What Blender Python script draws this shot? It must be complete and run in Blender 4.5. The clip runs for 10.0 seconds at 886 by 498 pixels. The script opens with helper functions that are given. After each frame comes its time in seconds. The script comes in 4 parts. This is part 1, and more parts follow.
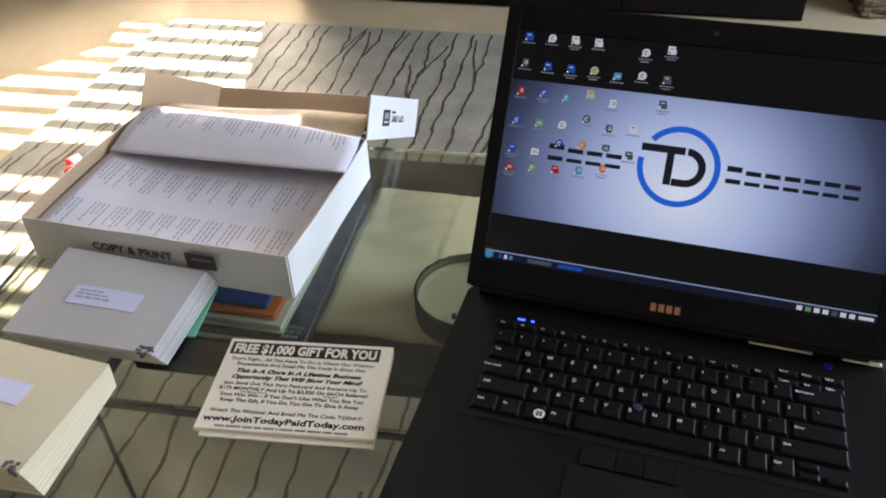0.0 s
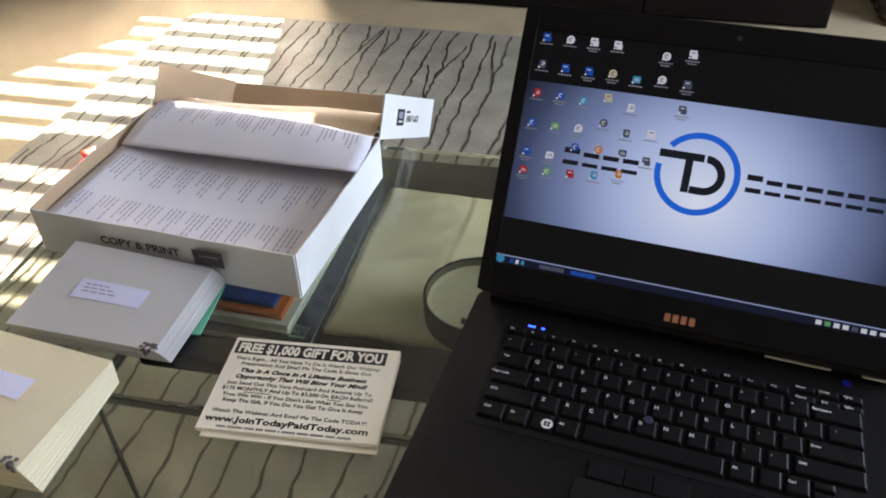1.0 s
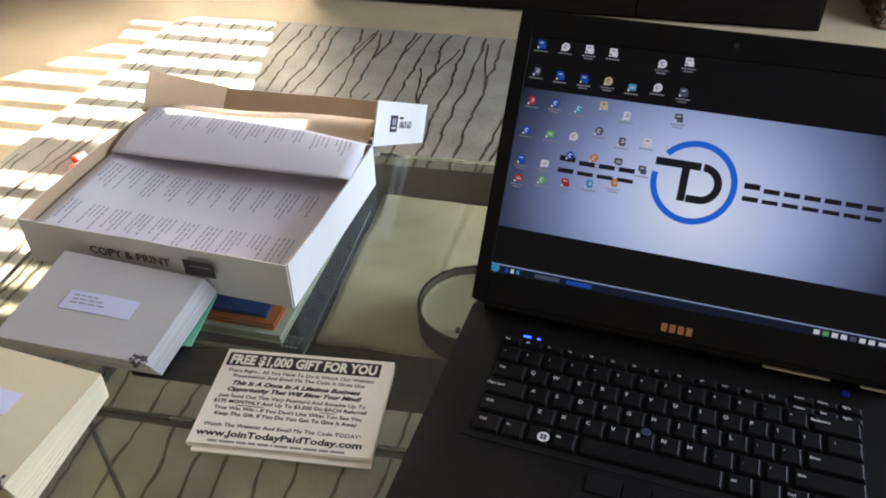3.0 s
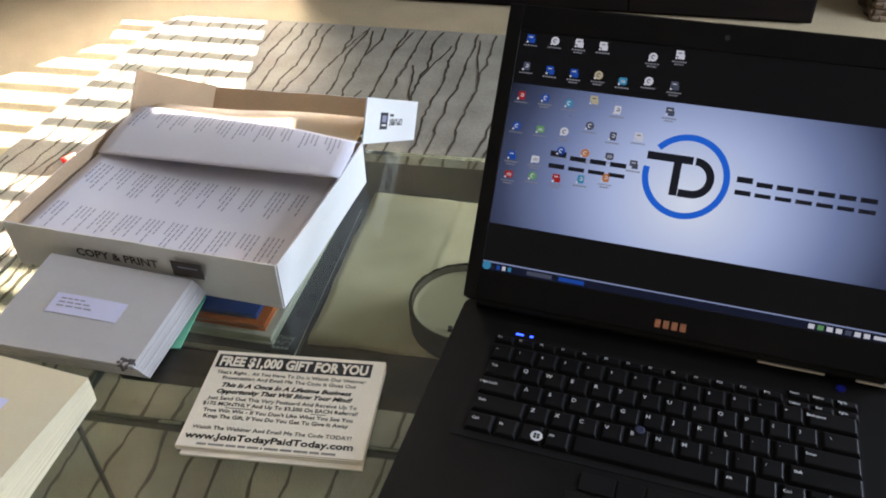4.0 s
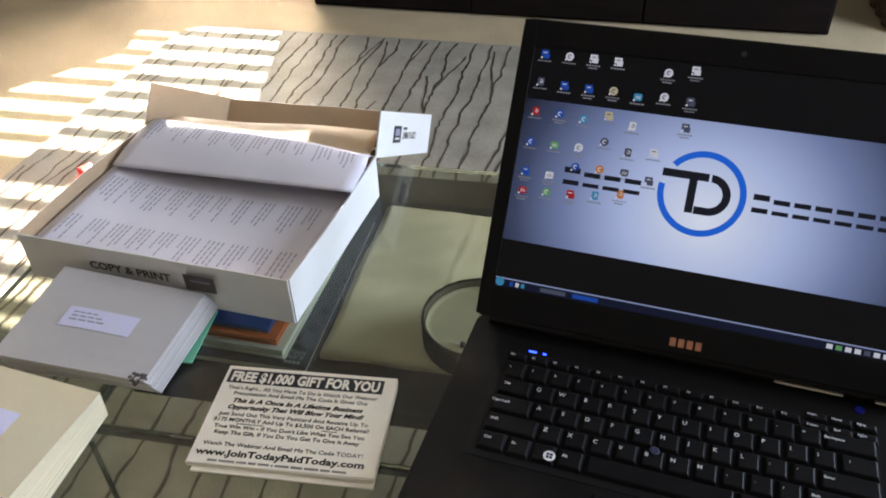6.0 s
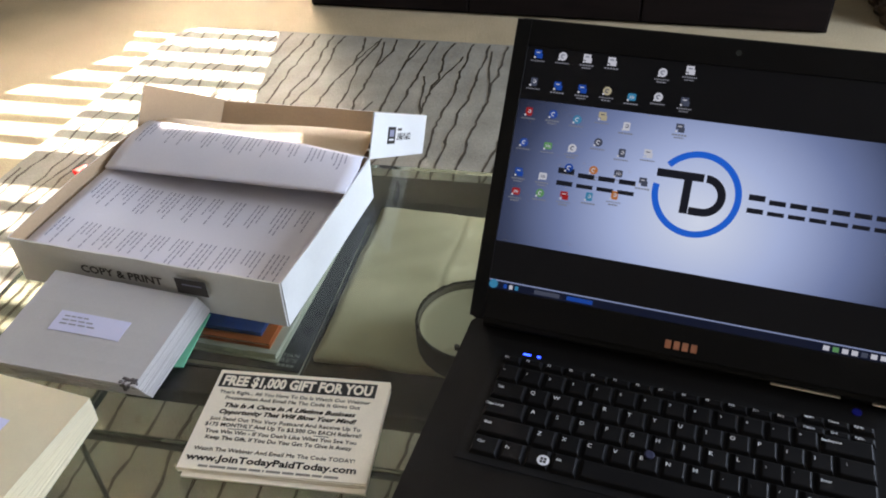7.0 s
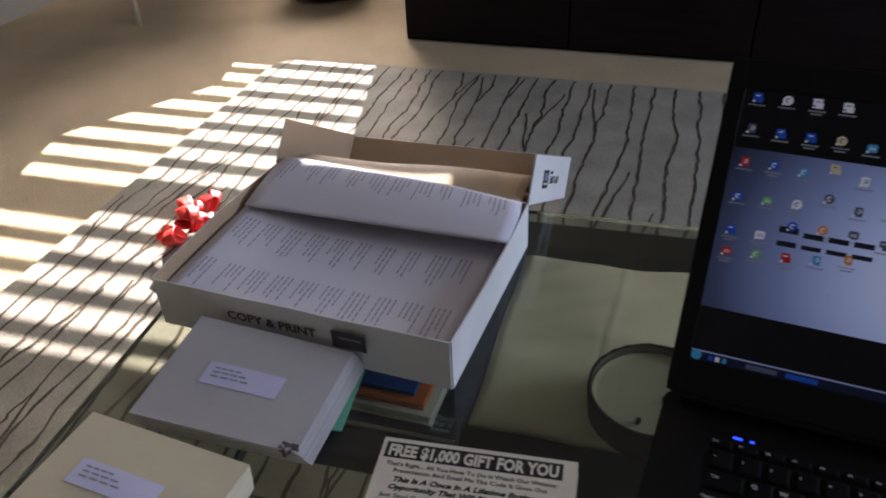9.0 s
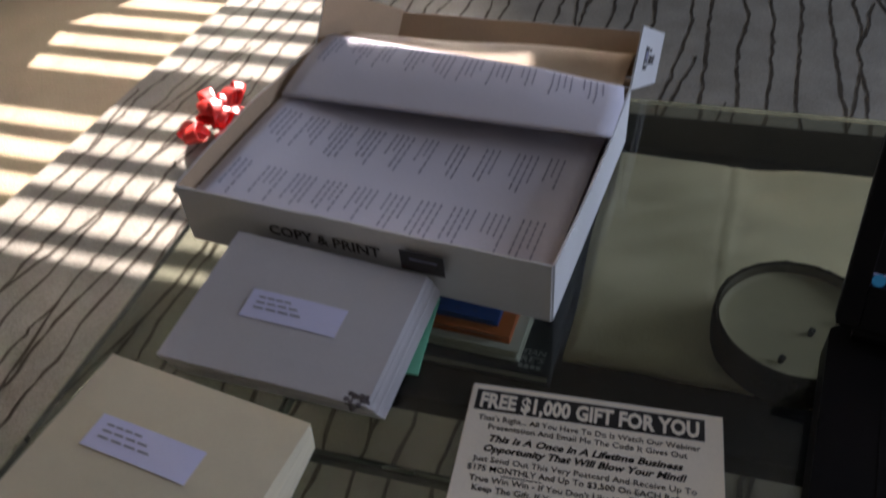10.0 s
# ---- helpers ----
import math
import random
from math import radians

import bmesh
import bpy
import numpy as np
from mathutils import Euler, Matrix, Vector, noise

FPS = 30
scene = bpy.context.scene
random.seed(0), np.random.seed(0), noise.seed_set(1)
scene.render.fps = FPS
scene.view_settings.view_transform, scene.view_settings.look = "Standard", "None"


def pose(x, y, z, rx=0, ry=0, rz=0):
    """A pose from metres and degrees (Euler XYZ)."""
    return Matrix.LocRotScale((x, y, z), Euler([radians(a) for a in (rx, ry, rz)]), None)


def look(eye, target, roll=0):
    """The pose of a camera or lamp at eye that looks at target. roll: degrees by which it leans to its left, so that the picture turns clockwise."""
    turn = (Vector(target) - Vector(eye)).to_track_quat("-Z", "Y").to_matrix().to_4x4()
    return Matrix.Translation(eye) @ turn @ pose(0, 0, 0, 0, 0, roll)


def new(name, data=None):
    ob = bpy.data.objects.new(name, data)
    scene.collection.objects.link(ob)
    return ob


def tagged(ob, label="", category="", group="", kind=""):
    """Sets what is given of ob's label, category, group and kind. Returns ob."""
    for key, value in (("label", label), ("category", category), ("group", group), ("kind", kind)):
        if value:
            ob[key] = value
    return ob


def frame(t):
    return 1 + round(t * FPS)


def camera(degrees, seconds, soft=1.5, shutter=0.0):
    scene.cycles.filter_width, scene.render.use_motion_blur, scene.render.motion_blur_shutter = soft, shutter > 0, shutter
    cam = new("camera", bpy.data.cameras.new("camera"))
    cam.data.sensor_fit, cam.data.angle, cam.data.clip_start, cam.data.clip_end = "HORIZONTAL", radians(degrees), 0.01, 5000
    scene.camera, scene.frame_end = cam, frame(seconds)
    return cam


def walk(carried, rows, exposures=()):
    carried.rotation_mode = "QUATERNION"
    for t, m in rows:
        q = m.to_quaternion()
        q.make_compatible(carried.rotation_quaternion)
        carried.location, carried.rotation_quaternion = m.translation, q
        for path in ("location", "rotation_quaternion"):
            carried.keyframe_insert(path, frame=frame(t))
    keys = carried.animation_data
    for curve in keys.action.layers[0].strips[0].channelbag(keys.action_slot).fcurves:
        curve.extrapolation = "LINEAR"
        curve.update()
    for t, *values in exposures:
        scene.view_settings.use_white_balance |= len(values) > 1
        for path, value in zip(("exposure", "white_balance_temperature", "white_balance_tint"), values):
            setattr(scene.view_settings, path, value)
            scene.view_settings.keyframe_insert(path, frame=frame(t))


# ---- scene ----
cam = camera(58.1, 10.0, soft=1.9, shutter=0.5)
PATH = [
    (0, (0.085, -0.472, 0.972), (-0.412, 1.015, -0.27), -1.9),
    (0.5, (0.09, -0.462, 0.968), (-0.426, 0.998, -0.299), -1.7),
    (1, (0.085, -0.459, 0.965), (-0.448, 1.017, -0.275), -1.3),
    (1.5, (0.082, -0.458, 0.971), (-0.451, 1.016, -0.271), -0.9),
    (2, (0.082, -0.461, 0.973), (-0.43, 1.027, -0.262), -0.7),
    (2.5, (0.08, -0.456, 0.97), (-0.44, 1.029, -0.265), -0.9),
    (4, (0.083, -0.441, 0.961), (-0.424, 1.041, -0.282), -1.6),
    (4.5, (0.084, -0.445, 0.965), (-0.428, 1.048, -0.264), -1.6),
    (5, (0.078, -0.448, 0.97), (-0.445, 1.047, -0.252), -1.8),
    (5.5, (0.079, -0.442, 0.967), (-0.458, 1.045, -0.258), -1.8),
    (7, (0.085, -0.426, 0.961), (-0.458, 1.058, -0.265), -2.3),
    (7.5, (0.086, -0.427, 0.961), (-0.434, 1.073, -0.256), -1.8),
    (8, (0.058, -0.423, 0.961), (-0.496, 1.088, -0.227), -1.7),
    (8.2, (0.031, -0.413, 0.960), (-0.531, 1.098, -0.214), -1.8),
    (8.5, (-0.005, -0.406, 0.951), (-0.59, 1.098, -0.231), -1.3),
    (9, (-0.04, -0.4, 0.938), (-0.727, 1.081, -0.216), -3.1),
    (9.5, (-0.106, -0.356, 0.899), (-0.765, 1.065, -0.345), -4.2),
    (9.8, (-0.131, -0.332, 0.876), (-0.819, 1.028, -0.418), -5.1),
    (10, (-0.135, -0.316, 0.862), (-0.815, 0.989, -0.493), -5.2),
]
walk(cam, [(t, look(eye, target, roll)) for t, eye, target, roll in PATH],
     exposures=((0.0, 3.52, 6560, 17), (7.5, 3.52, 6560, 17), (8.0, 3.52, 6560, 17), (8.5, 3.25, 6540, 20), (8.8, 2.7, 6250, 23),
                (9.0, 2.3, 6150, 24), (9.5, 2.0, 6100, 24), (10.0, 2.0, 6100, 25)))


# ---- world, sun and large lights ----
SUN_DIR = Vector((0.33, -0.944, -0.445)).normalized()      # the way sunlight travels
world = bpy.data.worlds.new("sky")
scene.world = world
world.use_nodes = True
wn, wl = world.node_tree.nodes, world.node_tree.links
sky = wn.new("ShaderNodeTexSky")
sky.sky_type = "NISHITA"
sky.sun_disc = False
sky.sun_elevation = math.asin(-SUN_DIR.z)
sky.sun_rotation = math.atan2(-SUN_DIR.x, -SUN_DIR.y)
wl.new(sky.outputs[0], wn["Background"].inputs[0])
wn["Background"].inputs[1].default_value = 0.05

sun = new("sun", bpy.data.lights.new("sun", "SUN"))
sun.data.energy, sun.data.angle, sun.data.color = 7.0, radians(0.2), (1.0, 0.91, 0.76)
sun.matrix_world = look(-SUN_DIR * 8, (0, 0, 0))


def window_light(name, eye, target, w, h, watts, color):
    lamp = new(name, bpy.data.lights.new(name, "AREA"))
    lamp.data.shape, lamp.data.size, lamp.data.size_y = "RECTANGLE", w, h
    lamp.data.energy, lamp.data.color = watts, color
    lamp.matrix_world = look(eye, target)
    return lamp


window_light("side_window_light", (2.60, 0.95, 1.45), (-0.3, 0.2, 0.5), 1.9, 1.1, 10.5, (0.70, 0.84, 1.0))
window_light("far_window_light", (-2.03, 2.84, 1.00), (-1.0, -0.4, 0.3), 0.84, 0.62, 2.6, (1.0, 0.95, 0.88))

T = 0.45            # top of the glass
SHELF = 0.372       # top of the lower shelf


# ---- materials ----
def nodes_of(name):
    m = bpy.data.materials.new(name)
    m.use_nodes = True
    return m, m.node_tree.nodes, m.node_tree.links, m.node_tree.nodes["Principled BSDF"]


def surface(name, color, rough=0.6, metal=0.0, vary=0.12, scale=20.0, fine=300.0, bump=0.15, depth=0.001,
            coat=0.0, second=None, piece=0.0, spec=0.5):
    """A painted, woven or moulded surface: two scales of noise in colour, roughness and relief."""
    m, n, l, p = nodes_of(name)
    p.inputs["Metallic"].default_value = metal
    p.inputs["Specular IOR Level"].default_value = spec
    p.inputs["Coat Weight"].default_value = coat
    tc = n.new("ShaderNodeTexCoord")
    big, small = n.new("ShaderNodeTexNoise"), n.new("ShaderNodeTexNoise")
    big.inputs["Scale"].default_value, small.inputs["Scale"].default_value = scale, fine
    big.inputs["Detail"].default_value, small.inputs["Detail"].default_value = 5, 3
    for tex in (big, small):
        l.new(tc.outputs["Object"], tex.inputs["Vector"])
    both = n.new("ShaderNodeMath")
    both.operation = "MULTIPLY_ADD"
    both.inputs[1].default_value = 0.5
    half = n.new("ShaderNodeMath")
    half.operation = "MULTIPLY"
    half.inputs[1].default_value = 0.5
    l.new(big.outputs["Fac"], both.inputs[0])
    l.new(small.outputs["Fac"], half.inputs[0])
    l.new(half.outputs[0], both.inputs[2])
    ramp = n.new("ShaderNodeValToRGB")
    lo = [c * (1 - vary) for c in color]
    hi = [min(1.0, c * (1 + vary)) for c in (second or color)]
    ramp.color_ramp.elements[0].position, ramp.color_ramp.elements[1].position = 0.32, 0.68
    ramp.color_ramp.elements[0].color, ramp.color_ramp.elements[1].color = (*lo, 1), (*hi, 1)
    l.new(both.outputs[0], ramp.inputs[0])
    out = ramp.outputs[0]
    if piece:
        info = n.new("ShaderNodeObjectInfo")
        val = n.new("ShaderNodeMapRange")
        val.inputs["To Min"].default_value, val.inputs["To Max"].default_value = 1 - piece, 1 + piece
        l.new(info.outputs["Random"], val.inputs["Value"])
        hsv = n.new("ShaderNodeHueSaturation")
        l.new(val.outputs[0], hsv.inputs["Value"])
        l.new(out, hsv.inputs["Color"])
        out = hsv.outputs[0]
    l.new(out, p.inputs["Base Color"])
    rr = n.new("ShaderNodeMapRange")
    rr.inputs["To Min"].default_value, rr.inputs["To Max"].default_value = max(0.02, rough - 0.08), min(1, rough + 0.08)
    l.new(big.outputs["Fac"], rr.inputs["Value"])
    l.new(rr.outputs[0], p.inputs["Roughness"])
    if bump:
        b = n.new("ShaderNodeBump")
        b.inputs["Strength"].default_value, b.inputs["Distance"].default_value = bump, depth
        l.new(both.outputs[0], b.inputs["Height"])
        l.new(b.outputs[0], p.inputs["Normal"])
    return m


def glowing(name, color, strength):
    m, n, l, p = nodes_of(name)
    p.inputs["Base Color"].default_value = (0.006, 0.006, 0.006, 1)
    p.inputs["Specular IOR Level"].default_value = 0.12
    p.inputs["Roughness"].default_value = 0.3
    p.inputs["Emission Color"].default_value = (*color, 1)
    p.inputs["Emission Strength"].default_value = strength
    return m


def glass(name, color, rough=0.0, ior=1.48):
    m, n, l, p = nodes_of(name)
    p.inputs["Base Color"].default_value = (*color, 1)
    p.inputs["Roughness"].default_value = rough
    p.inputs["IOR"].default_value = ior
    p.inputs["Transmission Weight"].default_value = 1.0
    return m


def wood(name, dark, light, rough=0.4, grain=14.0, spec=0.5):
    m, n, l, p = nodes_of(name)
    tc, mp, tex = n.new("ShaderNodeTexCoord"), n.new("ShaderNodeMapping"), n.new("ShaderNodeTexNoise")
    mp.inputs["Scale"].default_value = (grain * 0.1, grain, grain)
    tex.inputs["Scale"].default_value, tex.inputs["Detail"].default_value = 4, 8
    ramp, b = n.new("ShaderNodeValToRGB"), n.new("ShaderNodeBump")
    ramp.color_ramp.elements[0].position, ramp.color_ramp.elements[1].position = 0.35, 0.7
    ramp.color_ramp.elements[0].color, ramp.color_ramp.elements[1].color = (*dark, 1), (*light, 1)
    b.inputs["Strength"].default_value, b.inputs["Distance"].default_value = 0.15, 0.001
    l.new(tc.outputs["Object"], mp.inputs[0])
    l.new(mp.outputs[0], tex.inputs["Vector"])
    l.new(tex.outputs["Fac"], ramp.inputs[0])
    l.new(ramp.outputs[0], p.inputs["Base Color"])
    l.new(tex.outputs["Fac"], b.inputs["Height"])
    l.new(b.outputs[0], p.inputs["Normal"])
    p.inputs["Roughness"].default_value = rough
    p.inputs["Specular IOR Level"].default_value = spec
    return m


def wallpaper(name, cx, cy, half):
    """The lit desktop picture: a pale centre fading to blue-grey at its ends; object x and z carry the place on the panel."""
    m, n, l, p = nodes_of(name)
    p.inputs["Base Color"].default_value = (0.01, 0.01, 0.012, 1)
    p.inputs["Roughness"].default_value = 0.25
    p.inputs["Specular IOR Level"].default_value = 0.12
    tc, mp, ln = n.new("ShaderNodeTexCoord"), n.new("ShaderNodeMapping"), n.new("ShaderNodeVectorMath")
    mp.inputs["Location"].default_value = (-cx / half, -cy / (half * 0.9), 0)
    mp.inputs["Scale"].default_value = (1 / half, 1 / (half * 0.9), 0.0)
    ln.operation = "LENGTH"
    ramp = n.new("ShaderNodeValToRGB")
    e = ramp.color_ramp.elements
    e[0].position, e[0].color = 0.0, (0.76, 0.86, 1.0, 1)
    e[1].position, e[1].color = 1.0, (0.012, 0.016, 0.034, 1)
    for pos, col in ((0.35, (0.44, 0.55, 0.83, 1)), (0.62, (0.18, 0.242, 0.44, 1)), (0.85, (0.050, 0.070, 0.14, 1))):
        k = e.new(pos)
        k.color = col
    l.new(tc.outputs["Object"], mp.inputs[0])
    l.new(mp.outputs[0], ln.inputs[0])
    l.new(ln.outputs["Value"], ramp.inputs[0])
    l.new(ramp.outputs[0], p.inputs["Emission Color"])
    p.inputs["Emission Strength"].default_value = 0.066
    return m


CARPET = surface("beige_carpet", (0.44, 0.36, 0.235), 0.95, vary=0.16, scale=3.5, fine=230, bump=0.9, depth=0.006, second=(0.5, 0.41, 0.268), spec=0.1)
RUG = surface("grey_rug_pile", (0.308, 0.292, 0.246), 0.95, vary=0.26, scale=9, fine=300, bump=0.7, depth=0.0035, spec=0.1)
RUG_LINE = surface("dark_rug_line", (0.082, 0.070, 0.054), 0.95, vary=0.25, scale=30, fine=500, bump=0.8, depth=0.003, spec=0.1)
PLASTER = surface("cream_wall_paint", (0.46, 0.41, 0.32), 0.85, vary=0.05, scale=2, fine=180, bump=0.1)
CEILING = surface("white_ceiling_paint", (0.52, 0.50, 0.465), 0.9, vary=0.04, scale=3, fine=120, bump=0.2)
TRIM = surface("white_trim_paint", (0.76, 0.74, 0.69), 0.45, vary=0.04, scale=6, fine=90, bump=0.05)
SLAT = surface("cream_blind_slat", (0.72, 0.67, 0.56), 0.5, vary=0.05, scale=8, fine=120, bump=0.05)
ESPRESSO = wood("espresso_wood", (0.0050, 0.0028, 0.0028), (0.0100, 0.0060, 0.0056), 0.6, spec=0.12)
SHELF_WOOD = wood("black_shelf_wood", (0.004, 0.0045, 0.0045), (0.010, 0.0105, 0.010), 0.5, spec=0.15)
GLASS = glass("green_table_glass", (0.535, 0.568, 0.480), ior=1.39)
PANE = glass("window_glass", (0.97, 0.98, 0.98))
STEEL = surface("dark_steel", (0.045, 0.050, 0.046), 0.42, metal=0.4, vary=0.2, scale=15, fine=200, bump=0.05)
# pale colour of the strips that imitate the rails' glints
RAIL_GLINT = surface("painted_rail_glint", (0.55, 0.58, 0.52), 0.25, metal=0.8, vary=0.1, bump=0)
EDGE_GLINT = surface("glass_edge_glint", (0.62, 0.62, 0.50), 0.22, metal=0.6, vary=0.35, scale=14, fine=90, bump=0)
CHROME = surface("chrome", (0.80, 0.79, 0.77), 0.32, metal=1.0, vary=0.03, scale=20, fine=200, bump=0.02)
BLACK = surface("black_laptop_plastic", (0.0066, 0.0058, 0.0055), 0.55, spec=0.08, vary=0.25, scale=40, fine=900, bump=0.12, depth=0.0004)
LID = surface("black_lid_bezel", (0.0075, 0.0068, 0.0070), 0.5, spec=0.12, vary=0.2, scale=30, fine=900, bump=0.1, depth=0.0003)
KEY = surface("black_key_plastic", (0.0090, 0.0083, 0.0083), 0.65, spec=0.05, vary=0.2, scale=60, fine=1200, bump=0.12, depth=0.0003, piece=0.15)
# lighter, glossier right key flanks, standing in for the side window's glint
KEY_FLANK_GLINT = surface("key_flank_window_glint", (0.012, 0.012, 0.013), 0.36, vary=0.2, scale=60, fine=900, bump=0, spec=0.11)
KEY_SIDE = surface("key_well", (0.0095, 0.009, 0.009), 0.7, spec=0.08, vary=0.2, scale=40, fine=600, bump=0.1)
LEGEND = surface("key_legend_print", (0.75, 0.75, 0.77), 0.5, vary=0.05, bump=0)
COVER_PRINT = surface("pale_cover_print", (0.42, 0.44, 0.44), 0.5, vary=0.1, bump=0)
COPPER = surface("copper_badge", (0.62, 0.30, 0.20), 0.3, metal=0.85, vary=0.08, bump=0)
HINGE = surface("brushed_hinge_metal", (0.90, 0.82, 0.68), 0.38, metal=0.9, vary=0.08, scale=30, fine=500, bump=0.05)
HINGE_BLACK = surface("black_hinge_plastic", (0.008, 0.007, 0.007), 0.5, spec=0.2, vary=0.2, scale=30, fine=400, bump=0.05)
BLUE_LED = glowing("blue_led", (0.02, 0.06, 1.0), 0.6)
DIM_LED = glowing("dim_blue_led", (0.02, 0.03, 0.6), 0.009)
PAPER = surface("white_office_paper", (0.73, 0.715, 0.80), 0.75, vary=0.03, scale=12, fine=400, bump=0.1, depth=0.0005)
INK = surface("grey_print_ink", (0.26, 0.26, 0.36), 0.7, vary=0.2, scale=60, fine=600, bump=0)
LABEL_INK = surface("pale_label_print", (0.30, 0.30, 0.38), 0.7, vary=0.2, scale=60, fine=600, bump=0)
CARD = surface("cream_postcard_stock", (0.93, 0.845, 0.695), 0.7, vary=0.04, scale=20, fine=500, bump=0.08, depth=0.0004, piece=0.05)
CARD_GREY = surface("grey_card_ink", (0.26, 0.23, 0.19), 0.6, vary=0.2, scale=80, fine=600, bump=0)
CARD_INK = surface("black_card_ink", (0.02, 0.018, 0.016), 0.6, vary=0.1, bump=0)
BOX_INK = surface("soft_black_box_print", (0.05, 0.042, 0.04), 0.6, vary=0.2, scale=40, fine=400, bump=0)
BOARD_WHITE = surface("white_box_board", (0.72, 0.72, 0.71), 0.55, vary=0.03, scale=14, fine=300, bump=0.08, depth=0.0005)
KRAFT = surface("kraft_box_board", (0.42, 0.295, 0.180), 0.75, vary=0.08, scale=16, fine=350, bump=0.15, depth=0.0006)
ENVELOPE = surface("grey_white_envelope", (0.55, 0.53, 0.53), 0.75, vary=0.03, scale=14, fine=420, bump=0.12, depth=0.0006, piece=0.05)
CREAM_ENV = surface("cream_envelope", (0.72, 0.64, 0.45), 0.75, vary=0.03, scale=14, fine=420, bump=0.12, depth=0.0006, piece=0.06)
LABEL = surface("white_address_label", (0.70, 0.70, 0.92), 0.6, vary=0.02, scale=20, fine=300, bump=0.05)
TAN_PAPER = surface("tan_interleaf_paper", (0.62, 0.48, 0.32), 0.7, vary=0.06, scale=14, fine=350, bump=0.1, depth=0.0005)
GREEN_PAPER = surface("mint_green_paper", (0.16, 0.52, 0.33), 0.7, vary=0.05, scale=20, fine=400, bump=0.1)
GREY_TEAR = surface("torn_grey_corner", (0.12, 0.10, 0.10), 0.8, vary=0.3, scale=150, fine=600, bump=0.4)
BOOK_BLUE = surface("blue_book_cover", (0.028, 0.085, 0.34), 0.35, vary=0.15, scale=25, fine=300, bump=0.05)
BOOK_ORANGE = surface("orange_book_cover", (0.72, 0.19, 0.05), 0.4, vary=0.1, scale=25, fine=300, bump=0.05)
BOOK_BLACK = surface("black_book_cover", (0.03, 0.033, 0.04), 0.3, vary=0.2, scale=25, fine=300, bump=0.05)
PAGES = surface("book_page_edges", (0.74, 0.74, 0.66), 0.8, vary=0.1, scale=10, fine=900, bump=0.4)
LINEN = surface("cream_linen", (0.86, 0.72, 0.49), 0.85, vary=0.08, scale=9, fine=380, bump=0.6, depth=0.002, second=(0.92, 0.81, 0.58))
STONEWARE = surface("mottled_stone_bowl", (0.006, 0.005, 0.004), 0.9, spec=0.05, vary=0.6, scale=70, fine=240, bump=0.9, depth=0.002, second=(0.030, 0.025, 0.018))
BOWL_INNER = surface("grey_brown_glaze", (0.085, 0.072, 0.052), 0.35, vary=0.25, scale=30, fine=200, bump=0.1)
WAX = surface("cream_candle_wax", (0.50, 0.44, 0.30), 0.45, vary=0.08, scale=18, fine=120, bump=0.1)
WICK = surface("burnt_wick", (0.012, 0.010, 0.008), 0.9, vary=0.3, scale=200, fine=900, bump=0.3)
RED = surface("red_satin_ribbon", (0.76, 0.045, 0.032), 0.35, vary=0.15, scale=30, fine=300, bump=0.2)
POT = surface("dark_glazed_pot", (0.02, 0.018, 0.018), 0.3, vary=0.2, scale=12, fine=200, bump=0.05)
WICKER = surface("brown_wicker", (0.15, 0.10, 0.06), 0.7, vary=0.35, scale=40, fine=300, bump=0.4, depth=0.002)
CHAIR_CLOTH = surface("dark_chair_cloth", (0.05, 0.045, 0.04), 0.9, vary=0.2, scale=30, fine=500, bump=0.5)
SCREEN_BLACK = glowing("dark_desktop", (0.004, 0.0040, 0.0055), 0.045)
SCREEN_BLUE = glowing("logo_blue", (0.008, 0.11, 0.58), 0.08)
SCREEN_INK = glowing("logo_dark", (0.010, 0.012, 0.02), 0.06)
SCREEN_TEXT = glowing("icon_caption", (0.42, 0.45, 0.52), 0.030)
TASKBAR = glowing("taskbar_blue", (0.004, 0.007, 0.022), 0.075)
TASK_LIGHT = glowing("taskbar_edge", (0.30, 0.38, 0.62), 0.05)
ICON_COLOURS = [glowing("icon_" + nm, c, 0.056) for nm, c in (
    ("white", (0.66, 0.70, 0.78)), ("blue", (0.010, 0.075, 0.42)), ("red", (0.40, 0.018, 0.018)), ("green", (0.12, 0.34, 0.13)),
    ("cyan", (0.04, 0.27, 0.48)), ("sand", (0.50, 0.46, 0.31)), ("slate", (0.07, 0.085, 0.13)), ("orange", (0.55, 0.20, 0.05)))]


# ---- builders ----
def thing(name, place, label, category, group="", kind="", turn=0.0):
    ob = new(name)
    ob.empty_display_size = 0.05
    ob.matrix_basis = pose(*place, 0, 0, turn)
    return tagged(ob, label, category, group, kind)


def finish(bm, name, materials, smooth=False):
    bmesh.ops.recalc_face_normals(bm, faces=bm.faces)
    me = bpy.data.meshes.new(name)
    bm.to_mesh(me)
    bm.free()
    for mt in (materials if isinstance(materials, (list, tuple)) else [materials]):
        me.materials.append(mt)
    if smooth:
        me.shade_smooth()
    return me


def part(name, bm, material, parent=None, label="", smooth=False):
    """Links a bmesh, or a ready mesh, drawn in the parent's own axes."""
    me = bm if isinstance(bm, bpy.types.Mesh) else finish(bm, name, material, smooth)
    ob = new(name, me)
    if parent:
        ob.parent = parent
    if label:
        ob["label"] = label
    return ob


